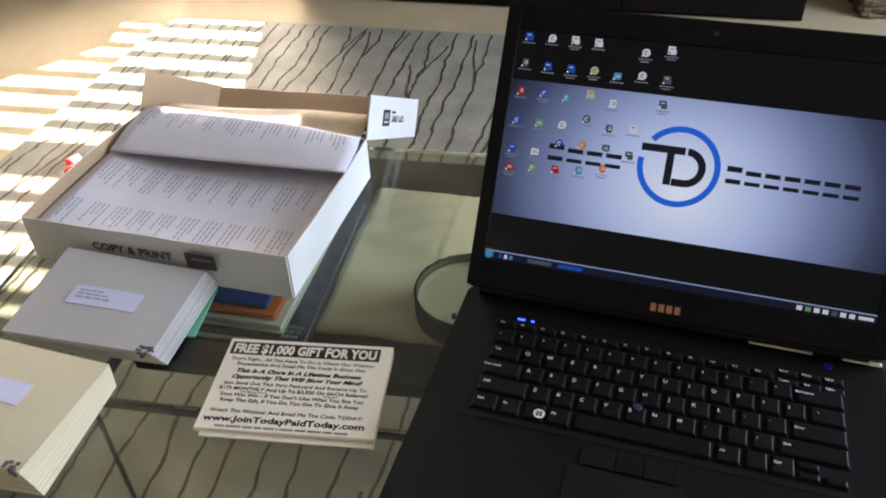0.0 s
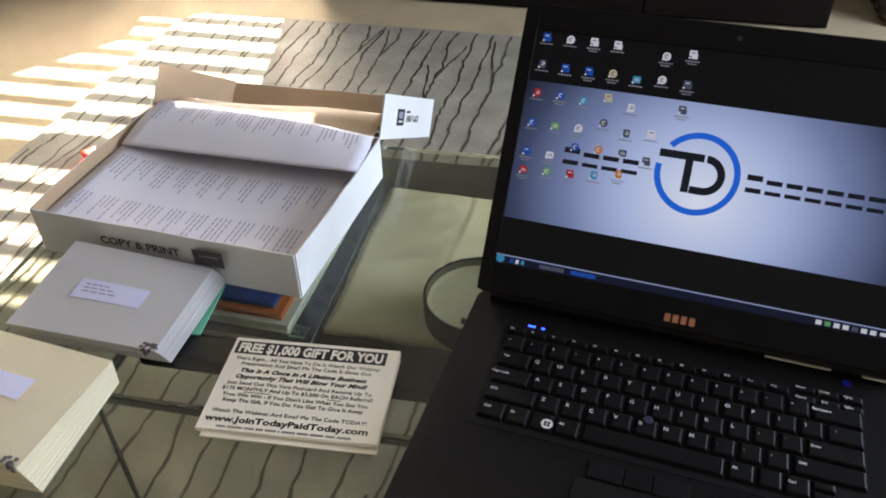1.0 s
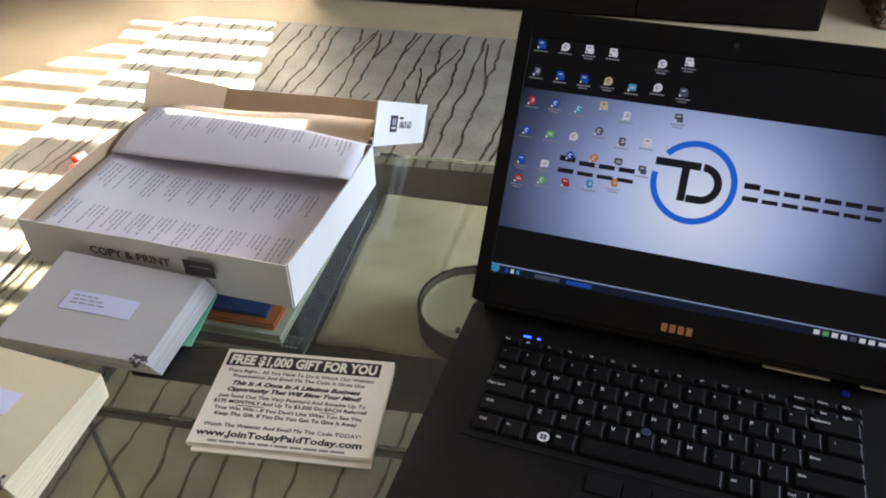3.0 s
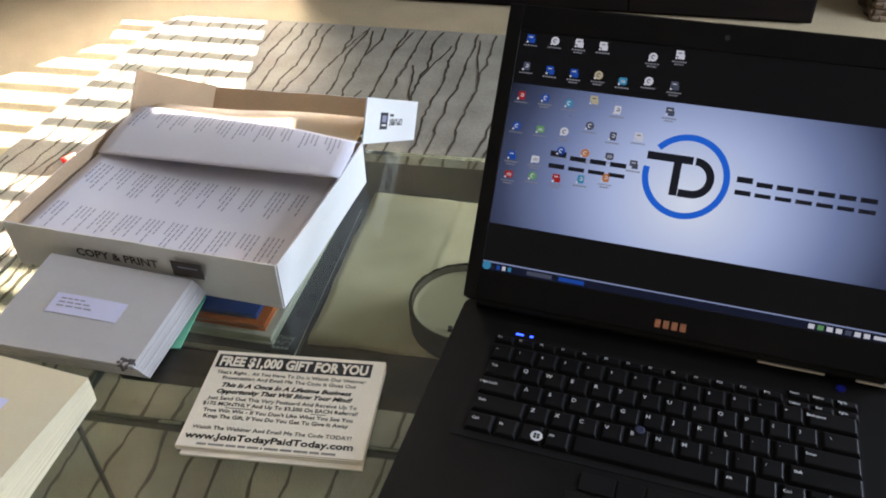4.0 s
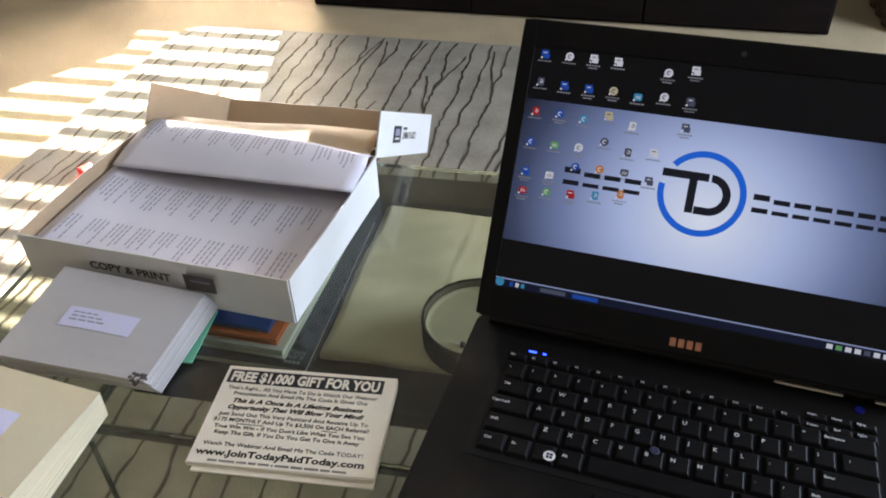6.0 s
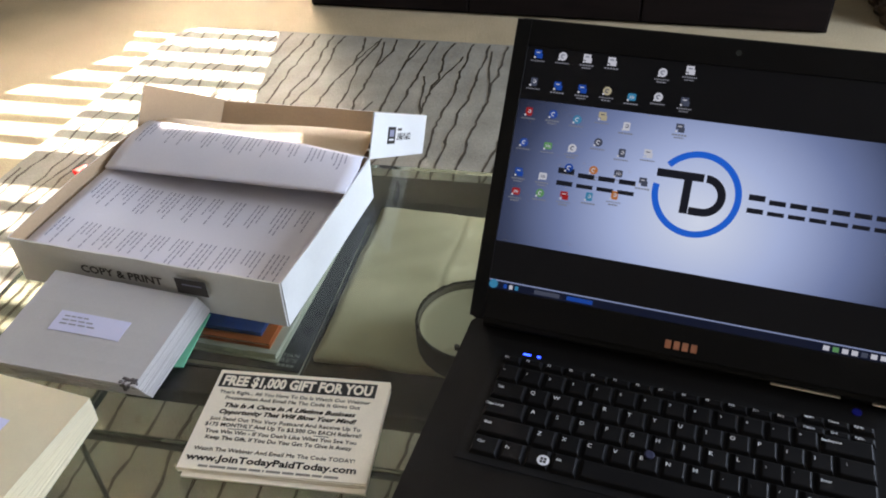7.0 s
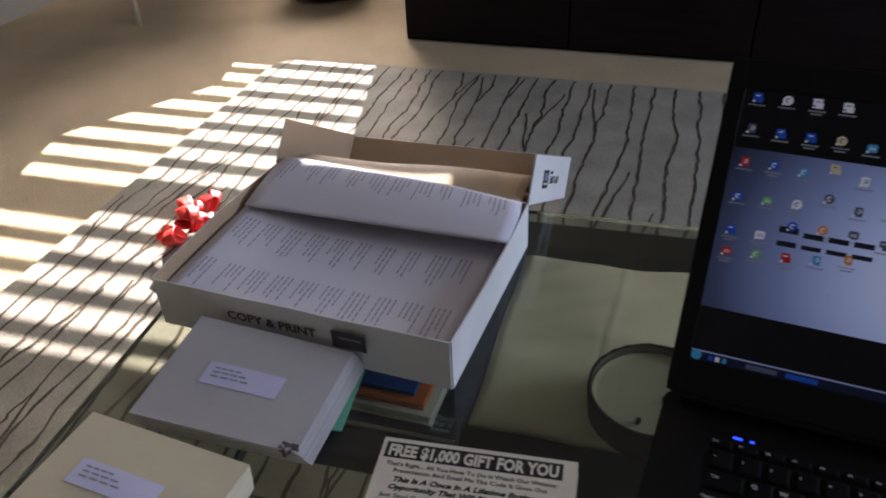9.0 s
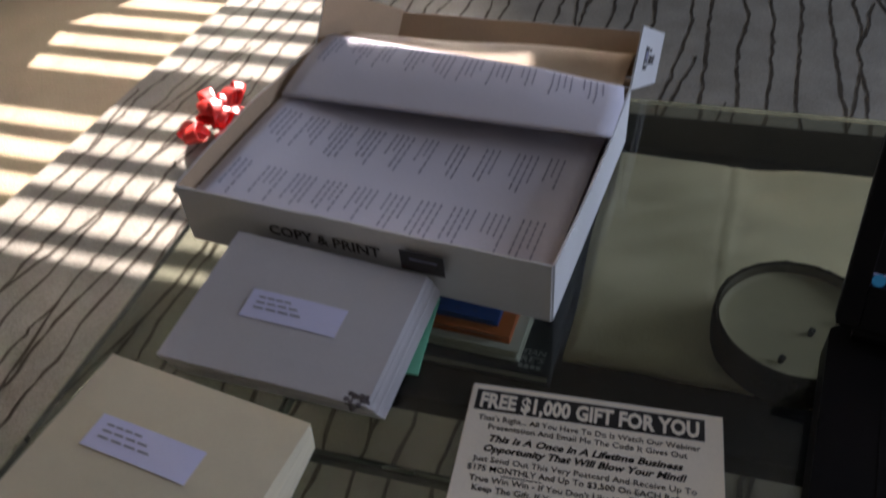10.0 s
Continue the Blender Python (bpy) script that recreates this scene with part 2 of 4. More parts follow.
def box(bm, x0, y0, z0, x1, y1, z1, bevel=0.0, seg=2, m=None, mat=0):
    r = bmesh.ops.create_cube(bm, size=1.0)
    vs = r["verts"]
    for v in vs:
        v.co = Vector((x0 + (v.co.x + 0.5) * (x1 - x0), y0 + (v.co.y + 0.5) * (y1 - y0), z0 + (v.co.z + 0.5) * (z1 - z0)))
    faces = {f for v in vs for f in v.link_faces}
    for f in faces:
        f.material_index = mat
    if bevel:
        r = bmesh.ops.bevel(bm, geom=list({e for v in vs for e in v.link_edges}), offset=bevel, segments=seg, affect="EDGES", profile=0.5)
        vs = list({v for f in r["faces"] for v in f.verts} | {v for f in faces if f.is_valid for v in f.verts})
        for v in vs:
            for f in v.link_faces:
                f.material_index = mat
    if m:
        bmesh.ops.transform(bm, matrix=m, verts=[v for v in vs if v.is_valid])
    return bm


def boxm(*a, **k):
    return box(bmesh.new(), *a, **k)


def rounded(bm, x0, y0, x1, y1, z0, z1, r, seg=6, mat=0):
    """A slab with rounded corners in plan."""
    ring = []
    for cx, cy, a0 in ((x1 - r, y1 - r, 0), (x0 + r, y1 - r, 90), (x0 + r, y0 + r, 180), (x1 - r, y0 + r, 270)):
        for i in range(seg + 1):
            a = radians(a0 + 90 * i / seg)
            ring.append((cx + r * math.cos(a), cy + r * math.sin(a)))
    lo, hi = [bm.verts.new((x, y, z0)) for x, y in ring], [bm.verts.new((x, y, z1)) for x, y in ring]
    fs = [bm.faces.new(hi), bm.faces.new(lo[::-1])]
    for i in range(len(ring)):
        j = (i + 1) % len(ring)
        fs.append(bm.faces.new((lo[i], lo[j], hi[j], hi[i])))
    for f in fs:
        f.material_index = mat
    return bm


def tube(bm, a, b, r, sides=12, r2=None):
    a, b = Vector(a), Vector(b)
    m = Matrix.Translation((a + b) / 2) @ (b - a).to_track_quat("Z", "Y").to_matrix().to_4x4()
    bmesh.ops.create_cone(bm, cap_ends=True, segments=sides, radius1=r, radius2=r if r2 is None else r2, depth=(b - a).length, matrix=m)
    return bm


def sheet(bm, fn, nu, nv, thick=0.0, mat=0, under=None):
    """A grid over fn(u, v); with thick it gets a second side and rim along fn's normal."""
    grid = [[bm.verts.new(fn(i / nu, j / nv)) for j in range(nv + 1)] for i in range(nu + 1)]
    for i in range(nu):
        for j in range(nv):
            bm.faces.new((grid[i][j], grid[i + 1][j], grid[i + 1][j + 1], grid[i][j + 1])).material_index = mat
    if thick:
        low = [[bm.verts.new(Vector(v.co) - Vector((0, 0, thick))) for v in row] for row in grid]
        um = mat if under is None else under
        for i in range(nu):
            for j in range(nv):
                bm.faces.new((low[i][j], low[i][j + 1], low[i + 1][j + 1], low[i + 1][j])).material_index = um
        rim = [(i, 0) for i in range(nu)] + [(nu, j) for j in range(nv)] + [(i, nv) for i in range(nu, 0, -1)] + [(0, j) for j in range(nv, 0, -1)]
        for k in range(len(rim)):
            (a, b), (c, d) = rim[k], rim[(k + 1) % len(rim)]
            bm.faces.new((grid[a][b], low[a][b], low[c][d], grid[c][d])).material_index = mat
    return bm


def lathe(bm, profile, sides=40, cap=True):
    rings = []
    for r, z in profile:
        rings.append([bm.verts.new((r * math.cos(2 * math.pi * i / sides), r * math.sin(2 * math.pi * i / sides), z)) for i in range(sides)])
    for a, b in zip(rings, rings[1:]):
        for i in range(sides):
            j = (i + 1) % sides
            bm.faces.new((a[i], a[j], b[j], b[i]))
    if cap:
        bm.faces.new(rings[0][::-1])
        bm.faces.new(rings[-1])
    return bm


def lettering(text, size, width=None, bold=0.0, slant=0.0, depth=0.00008, align="LEFT"):
    """A mesh of words in the built-in font, in the xy plane; width squeezes it to that length."""
    cu = bpy.data.curves.new("words", "FONT")
    cu.body, cu.size, cu.offset, cu.shear, cu.extrude, cu.resolution_u = text, size, bold, slant, depth, 2
    cu.align_x = align
    ob = bpy.data.objects.new("words", cu)
    scene.collection.objects.link(ob)
    bpy.context.view_layer.update()
    me = bpy.data.meshes.new_from_object(ob.evaluated_get(bpy.context.evaluated_depsgraph_get()))
    bpy.data.objects.remove(ob)
    if width and me.vertices:
        xs = [v.co.x for v in me.vertices]
        k = width / (max(xs) - min(xs))
        mid = {"LEFT": min(xs), "CENTER": (max(xs) + min(xs)) / 2}[align]
        base = 0 if align == "CENTER" else min(xs)
        for v in me.vertices:
            v.co.x = (v.co.x - mid) * k + base
    return me


def words(parent, m, material, text, size, name="lettering", **k):
    me = lettering(text, size, **k)
    me.materials.clear()
    me.materials.append(material)
    me.name = name
    ob = new(name, me)
    ob.parent = parent
    ob.matrix_basis = m
    return ob


wobble = random.Random(7)

# ---- the room ----
ROOM = 6.5          # degrees by which the room lies turned to the laptop
room = pose(0, 0, 0, 0, 0, ROOM)
fl = part("floor", boxm(-2.81, -2.6, -0.10, 3.3, 3.9, 0.0), CARPET)
tagged(fl, "beige cut-pile wall-to-wall carpet floor", "floor", kind="structure")

WALL_TURN = 7.1
WIN = Vector((-1.616, 3.0055, 0.0))             # foot of the window's right jamb on the far wall
wall_m = pose(WIN.x, WIN.y, 0, 0, 0, WALL_TURN)
WIN_W, SILL, HEAD = 0.913, 0.64, 1.36


def wall_with_opening(name, m, x0, x1, o0, o1, z0, z1, label, slot=None):
    """A wall along x with a real opening, 0.14 m thick; slot: a narrow high opening beside it, added to let in a sun
    streak.
    """
    bm = bmesh.new()
    box(bm, x0, 0, 0, o0, 0.14, 2.5)
    if slot:
        s0, s1, h0, h1 = slot
        box(bm, o1, 0, 0, s0, 0.14, 2.5)
        box(bm, s1, 0, 0, x1, 0.14, 2.5)
        box(bm, s0, 0, 0, s1, 0.14, h0)
        box(bm, s0, 0, h1, s1, 0.14, 2.5)
    else:
        box(bm, o1, 0, 0, x1, 0.14, 2.5)
    box(bm, o0, 0, 0, o1, 0.14, z0)
    box(bm, o0, 0, z1, o1, 0.14, 2.5)
    ob = part(name, bm, PLASTER)
    ob.matrix_basis = m
    return tagged(ob, label, "wall", kind="structure")


# the slot is an unseen, added opening that throws a sun streak on the curled sheets
wall_with_opening("wall_north", wall_m, -2.6, 4.9, -WIN_W, 0.0, SILL, HEAD, "cream painted wall behind the low dark cabinet",
                  slot=(0.110, 0.310, 1.8135, 1.8823))
side_m = pose(2.72, 1.2, 0, 0, 0, -90 + ROOM)
wall_with_opening("wall_east", side_m, -3.2, 4.2, -0.7, 1.3, 0.45, 2.05, "cream painted wall with a wide daylight window")
for nm, a, b in (("wall_west", (-2.81, -2.46), (-2.67, 2.98)), ("wall_south", (-2.81, -2.6), (3.2, -2.46))):
    w = part(nm, boxm(a[0], a[1], 0, b[0], b[1], 2.5), PLASTER)
    tagged(w, "plain cream painted room wall", "wall", kind="structure")
c = part("ceiling", boxm(-2.81, -2.6, 2.5, 3.3, 4.2, 2.6), CEILING)
tagged(c, "plain white painted ceiling", "ceiling", kind="structure")


def sash_window(name, m, x0, x1, z0, z1, label):
    w = new(name)
    w.matrix_basis = m
    tagged(w, label, "window", kind="structure")
    for nm, a in (("window_sill", (x0 - 0.04, -0.05, z0 - 0.03, x1 + 0.04, 0.05, z0)),
                  ("window_frame", (x0, 0.05, z0, x0 + 0.04, 0.10, z1)), ("window_frame", (x1 - 0.04, 0.05, z0, x1, 0.10, z1)),
                  ("window_frame", (x0 + 0.04, 0.05, z1 - 0.04, x1 - 0.04, 0.10, z1)),
                  ("window_frame", (x0 + 0.04, 0.05, z0, x1 - 0.04, 0.10, z0 + 0.03)),
                  ("meeting_rail", (x0 + 0.04, 0.055, 1.062, x1 - 0.04, 0.095, 1.110))):
        part(nm, boxm(*a, bevel=0.004), TRIM, w)
    for lo, hi in ((z0 + 0.03, 1.062), (1.110, z1 - 0.04)):
        g = part("pane", boxm(x0 + 0.04, 0.072, lo, x1 - 0.04, 0.077, hi), PANE, w)
        g.visible_shadow = False
    return w


sash_window("window_1", wall_m, -WIN_W, 0.0, SILL, HEAD, "white framed sash window behind horizontal blinds")
sash_window("window_2", side_m, -0.7, 1.3, 0.45, 2.05, "wide white framed daylight window")

blind = thing("window_blind", (0, 0, 0), "cream horizontal slat blind hanging in the window", "blind")
blind.matrix_basis = wall_m
part("headrail", boxm(-WIN_W + 0.01, -0.035, HEAD - 0.045, -0.01, 0.03, HEAD - 0.002, bevel=0.004), TRIM, blind)
slat_bm = bmesh.new()
sheet(slat_bm, lambda u, v: (-WIN_W + 0.012 + u * (WIN_W - 0.024), -0.0265 + v * 0.051, 0.004 * math.sin(math.pi * v)), 1, 6, 0.002)
slat_me = finish(slat_bm, "slat", SLAT)
PITCH = 0.0466
for i in range(25):
    z = 0.698 + i * PITCH
    if z < HEAD - 0.06:
        s = part("slat", slat_me, None, blind)
        s.matrix_basis = pose(0, 0, z, 4, 0, 0)
for x in (-WIN_W + 0.14, -WIN_W / 2, -0.14):
    part("ladder_cord", tube(bmesh.new(), (x, -0.03, SILL + 0.03), (x, -0.03, HEAD - 0.05), 0.0012, 6), TRIM, blind)
part("bottom_rail", boxm(-WIN_W + 0.012, -0.028, SILL + 0.004, -0.012, 0.026, SILL + 0.022, bevel=0.003), TRIM, blind)

# the rug, with its grown-branch lines
rug_m = pose(-1.475, 1.575, 0, 0, 0, 6.0)
rug = thing("rug", (0, 0, 0), "grey-green rug with dark branching tree lines on the carpet", "rug")
rug.matrix_basis = rug_m
RW, RL, RT = 2.9, 2.9, 0.012
part("field", rounded(bmesh.new(), 0, -RL, RW, 0, 0.0, RT, 0.10, 8), RUG, rug)


def branch(bm, pts, w0, w1, z):
    prev = None
    n = len(pts)
    for i, (x, y) in enumerate(pts):
        a, b = pts[max(0, i - 1)], pts[min(n - 1, i + 1)]
        d = Vector((b[0] - a[0], b[1] - a[1], 0)).normalized()
        s = Vector((-d.y, d.x, 0)) * (w0 + (w1 - w0) * i / (n - 1)) * 0.5 * wobble.uniform(0.6, 1.35)
        cur = (bm.verts.new((x + s.x, y + s.y, z)), bm.verts.new((x - s.x, y - s.y, z)))
        if prev:
            bm.faces.new((prev[0], cur[0], cur[1], prev[1]))
        prev = cur


lines = bmesh.new()
x = 0.05
while x < RW - 0.04:
    px, y, lean_to, trunk = x, -0.012, wobble.uniform(-0.10, 0.10), []
    while y > -RL + 0.02:
        trunk.append((min(max(px, 0.02), RW - 0.02), y))
        step = wobble.uniform(0.010, 0.028)
        lean_to = lean_to * 0.75 + wobble.uniform(-0.10, 0.10)
        px += lean_to * step * 0.6 + (x - px) * 0.08 + wobble.uniform(-0.0042, 0.0042)
        y -= step
    branch(lines, trunk, 0.0060, 0.0052, RT + 0.0012)
    for k in range(wobble.randint(1, 3)):
        i = wobble.randint(4, len(trunk) - 12)
        bx, by = trunk[i]
        side, tw = wobble.choice((-1, 1)), []
        for q in range(wobble.randint(7, 13)):
            tw.append((min(max(bx, 0.02), RW - 0.02), by))
            bx += side * wobble.uniform(0.001, 0.0075)
            by += wobble.uniform(0.018, 0.034)
            if by > -0.015:
                break
        if len(tw) > 2:
            branch(lines, tw, 0.0055, 0.0045, RT + 0.0016)
    x += wobble.uniform(0.034, 0.056) if x < 0.5 else wobble.uniform(0.044, 0.070)
tagged(part("branch_pattern", lines, RUG_LINE, rug), "dark branch lines woven into the rug", kind="stuff")

# low dark cabinet at the far wall
cab = thing("low_cabinet", (-1.174, 1.854, 0), "long low espresso wood cabinet standing on the carpet", "cabinet", turn=5.8)
part("carcass", boxm(0, 0.004, 0.0, 1.585, 0.46, 0.50, bevel=0.003), ESPRESSO, cab)
part("top", boxm(-0.012, -0.012, 0.502, 1.597, 0.47, 0.535, bevel=0.004), ESPRESSO, cab)
for i in range(3):
    d = part("door", boxm(0.006 + i * 0.525, -0.014, 0.012, 0.006 + i * 0.525 + 0.520, 0.002, 0.494, bevel=0.003), ESPRESSO, cab)
    part("knob", lathe(bmesh.new(), [(0.004, 0), (0.004, 0.012), (0.010, 0.016), (0.010, 0.024), (0.004, 0.027)], 14), STEEL, d).matrix_basis = pose(0.48 + i * 0.525, -0.014, 0.36, 90)

# wicker basket beside the cabinet
bk = thing("basket", (0.765, 2.31, 0), "brown woven wicker basket on the carpet beside the cabinet", "basket", turn=6.8)
bm = bmesh.new()
NB = 84
for k in range(13):
    z, g = 0.008 + k * 0.021, 0.0008 * k
    for i in range(NB):
        def pt(i):
            t = (i % NB) / NB * 4
            e, f = int(t), t - int(t)
            h = 0.22 + g * 2
            x, y = ((-h + 2 * h * f, -h * 0.9), (h, (-h + 2 * h * f) * 0.9), (h - 2 * h * f, h * 0.9), (-h, (h - 2 * h * f) * 0.9))[e]
            w = 0.006 * math.sin(i * math.pi / 2 + k * math.pi)
            l = max(1e-6, math.hypot(x, y))
            return Vector((x * (1 + w / l), y * (1 + w / l), z))
        tube(bm, pt(i), pt(i + 1), 0.0105, 5)
part("woven_side", bm, WICKER, bk)
part("bottom", boxm(-0.21, -0.19, 0.0, 0.21, 0.19, 0.012), WICKER, bk)
part("rim", boxm(-0.25, -0.225, 0.272, 0.25, 0.225, 0.29, bevel=0.008), WICKER, bk, "thick plaited wicker rim")

# round dark pot on the carpet
pot = thing("plant_pot", (-1.67, 2.20, 0), "round dark glazed pot standing on the carpet", "pot")
part("body", lathe(bmesh.new(), [(0.10, 0), (0.135, 0.02), (0.15, 0.08), (0.145, 0.16), (0.12, 0.19), (0.105, 0.19), (0.12, 0.15)], 40), POT, pot, smooth=True)

# low lounge chair with chrome legs; its unseen seat and backrest are placed to cut the sun stripes
ch = thing("lounge_chair", (-2.146, 1.69, 0), "dark upholstered lounge chair with slim chrome legs on the carpet", "chair", turn=62.5)
for sx, sy in ((0.012, 0.012), (0.60, 0.012), (0.012, 0.47), (0.60, 0.47)):
    part("leg", tube(bmesh.new(), (sx, sy, 0.0), (sx * 0.98, sy + (0.24 - sy) * 0.03, 0.33), 0.010, 12), CHROME, ch, "slim chrome leg")
part("seat", boxm(0.0, 0.0, 0.33, 0.62, 0.48, 0.42, bevel=0.02, seg=4), CHAIR_CLOTH, ch)
part("backrest", boxm(0.0, 0.0, 0.421, 0.08, 0.48, 0.55, bevel=0.02, seg=4), CHAIR_CLOTH, ch)

# ---- the glass table ----
TURN = 8.2
table = thing("coffee_table", (-0.586, 0.283, 0), "rectangular glass coffee table with dark steel frame and black shelf", "table", turn=TURN)
TWID, TDEP = 1.30, 0.66
top = part("glass_top", rounded(bmesh.new(), 0, -TDEP, TWID, 0, T - 0.010, T, 0.012, 4), GLASS, table, "thick clear green-tinted glass top")
top.visible_shadow = False
# two thin strips outside the glass, painted as the edge's highlight lines
for z in (T - 0.0095, T - 0.0018):
    part("edge_glint_strip", boxm(-0.0014, -TDEP + 0.014, z, -0.0003, -0.014, z + 0.0012), EDGE_GLINT, table, "bright strip standing in for the highlight on the glass edge")
LX, LY = 0.1215, -0.390
RZ = SHELF + 0.012
part("front_rail", boxm(LX - 0.003, LY - 0.003, RZ - 0.009, TWID - LX + 0.003, LY + 0.004, RZ, bevel=0.001), STEEL, table)
# bright line laid on the front rail in place of its glint
part("rail_glint_strip", boxm(LX, LY - 0.0012, RZ + 0.0002, TWID - LX, LY + 0.0012, RZ + 0.0012), RAIL_GLINT, table, "pale strip standing in for a glint on the rail")
for lx in (LX, TWID - LX):
    part("side_rail", boxm(lx - 0.0025, LY + 0.0045, RZ - 0.009, lx + 0.0025, -0.012, RZ, bevel=0.001), STEEL, table)
for lx, ly, tall in ((LX, LY, False), (LX, -0.02, True), (TWID - LX, LY, True), (TWID - LX, -0.02, True)):
    part("leg", boxm(lx - 0.0020, ly - 0.0020, RT + 0.0005, lx + 0.0020, ly + 0.0020, T - 0.012 if tall else RZ - 0.0095, bevel=0.0008), STEEL, table)
    if tall:
        part("glass_pad", tube(bmesh.new(), (lx, ly, T - 0.0120), (lx, ly, T - 0.0102), 0.014, 20), CHROME, table)
# two short pale lines per side rail, drawn as its glint
for lx in (LX, TWID - LX):
    for off in (-0.0022, 0.0016):
        part("rail_glint_strip", boxm(lx + off, LY + 0.0048, RZ + 0.0002, lx + off + 0.0008, -0.33, RZ + 0.0012), RAIL_GLINT, table, "pale strip standing in for a glint on the rail")
part("shelf", boxm(LX + 0.0045, -0.320, SHELF - 0.022, TWID - LX - 0.0045, 0.089, SHELF, bevel=0.003), SHELF_WOOD, table, "black wooden lower shelf")

# cream cloth, candle bowl and books on the shelf
cloth = thing("folded_cloth", (-0.239, 0.062, SHELF), "cream linen cloth with a crease, folded on the shelf", "cloth", turn=7)


def cloth_fn(u, v):
    x = u * (0.34 + 0.025 * v) + 0.0015 * math.sin(v * 9)
    y = 0.004 + v * 0.268 + 0.002 * math.sin(u * 12) * (v - 0.3)
    z = 0.0130 + 0.0022 * math.sin(u * 8 + v * 3) * math.sin(v * 7 + 1) + 0.0008 * math.sin(u * 17 + v * 5) + 0.0007 * math.sin(v * 23 + u * 7) + 0.0006 * math.sin(v * 41 - u * 29) - 0.0006 * math.exp(-((u - 0.302) / 0.006) ** 2) + 0.0006 * math.exp(-((u - 0.322) / 0.010) ** 2) - 0.0012 * math.exp(-((v - 0.47 - 0.03 * u) / 0.008) ** 2)
    edge = min(u, 1 - u, v, 1 - v)
    return (x, y, z - 0.005 * max(0, 1 - edge / 0.02))


part("cloth", sheet(bmesh.new(), cloth_fn, 110, 60, 0.0065), LINEN, cloth, smooth=True)

bowl = thing("candle_bowl", (-0.0865, 0.1205, SHELF + 0.0135), "cream candle with wicks in a mottled stone bowl", "candle")
RB, RIM = 0.0565, 0.0420
prof = [(0.030, 0.0), (0.050, 0.002), (0.0555, 0.010), (RB, 0.022), (RB + 0.0004, 0.034), (RB, RIM - 0.0006), (RB - 0.0008, RIM), (RB - 0.0018, RIM - 0.0008), (RB - 0.0024, 0.034), (RB - 0.0040, 0.014)]
bm = lathe(bmesh.new(), prof, 88, cap=True)
chips = random.Random(8)
for v in bm.verts:
    k = 1 + chips.uniform(-0.008, 0.008)
    if math.hypot(v.co.x, v.co.y) > 0.053 and v.co.z > 0.005:
        v.co.x, v.co.y, v.co.z = v.co.x * k, v.co.y * k, v.co.z + (chips.uniform(-0.0014, 0.0005) if v.co.z > RIM - 0.001 else 0)
part("bowl", bm, STONEWARE, bowl, "rough mottled stone bowl", smooth=True)
part("glaze", lathe(bmesh.new(), [(RB - 0.0034, 0.024), (RB - 0.0028, 0.033), (RB - 0.0027, RIM - 0.0016)], 64, cap=False), BOWL_INNER, bowl, "grey-brown glazed inner wall", smooth=True)
part("wax", lathe(bmesh.new(), [(RB - 0.0050, 0.018), (RB - 0.0036, 0.0330), (RB - 0.0046, 0.0318), (RB - 0.010, 0.0308), (0.02, 0.0302), (0.002, 0.0300)], 48), WAX, bowl, "cream wax", smooth=True)
for wx, wy in ((-0.006, -0.036), (0.010, -0.004), (0.030, 0.014)):
    part("wick", tube(bmesh.new(), (wx, wy, 0.0295), (wx + 0.0008, wy + 0.0004, 0.0355), 0.0018, 7, 0.0026), WICK, bowl, "burnt black wick")


def book(name, place, w, d, h, cover, label, turn):
    b = thing(name, place, label, "book", "books on the shelf", turn=turn)
    part("cover", boxm(0, 0, h - 0.0015, w, d, h, bevel=0.0004, seg=1), cover, b)
    part("back_cover", boxm(0, 0, 0, w, d, 0.0015, bevel=0.0004, seg=1), cover, b)
    part("pages", boxm(0.002, 0.003, 0.0016, w - 0.003, d - 0.003, h - 0.0016), PAGES, b, "pale page edges")
    return b


b0 = book("book", (-0.447, 0.014, SHELF), 0.207, 0.265, 0.012, BOOK_BLACK, "large black glossy book at the bottom of the pile", 7)
for text, y in (("TIAN", 0.0185), ("RE'S", 0.0115)):
    words(b0, pose(0.1815, y, 0.0121), COVER_PRINT, text, 0.0075, name="cover_lettering", width=0.0185, bold=0.0001, slant=0.15)
bm = bmesh.new()
for q in range(4):
    box(bm, 0.1815 + q * 0.0046, 0.0050, 0.0121, 0.1850 + q * 0.0046, 0.0088, 0.0122)
part("cover_print", bm, COVER_PRINT, b0, "small pale print on the cover")
b1 = book("book", (-0.4545, 0.028, SHELF + 0.0122), 0.188, 0.21, 0.012, PAGES, "pale green paper-covered book in the pile", 5)
b2 = book("book", (-0.455, 0.034, SHELF + 0.0244), 0.179, 0.20, 0.007, BOOK_ORANGE, "orange softcover book in the pile", 5)
b3 = book("book", (-0.455, 0.042, SHELF + 0.0316), 0.167, 0.18, 0.005, BOOK_BLUE, "dark blue booklet on top of the pile", 5)
bm = bmesh.new()
for i in range(9):
    for j in range(3):
        box(bm, 0.03 + i * 0.0145, 0.006 + j * 0.008, 0.00505, 0.033 + i * 0.0145, 0.008 + j * 0.008, 0.0051)
# the dots use the slate screen icon material, so they glow faintly
part("cover_print", bm, ICON_COLOURS[6], b3, "small dots printed on the cover")

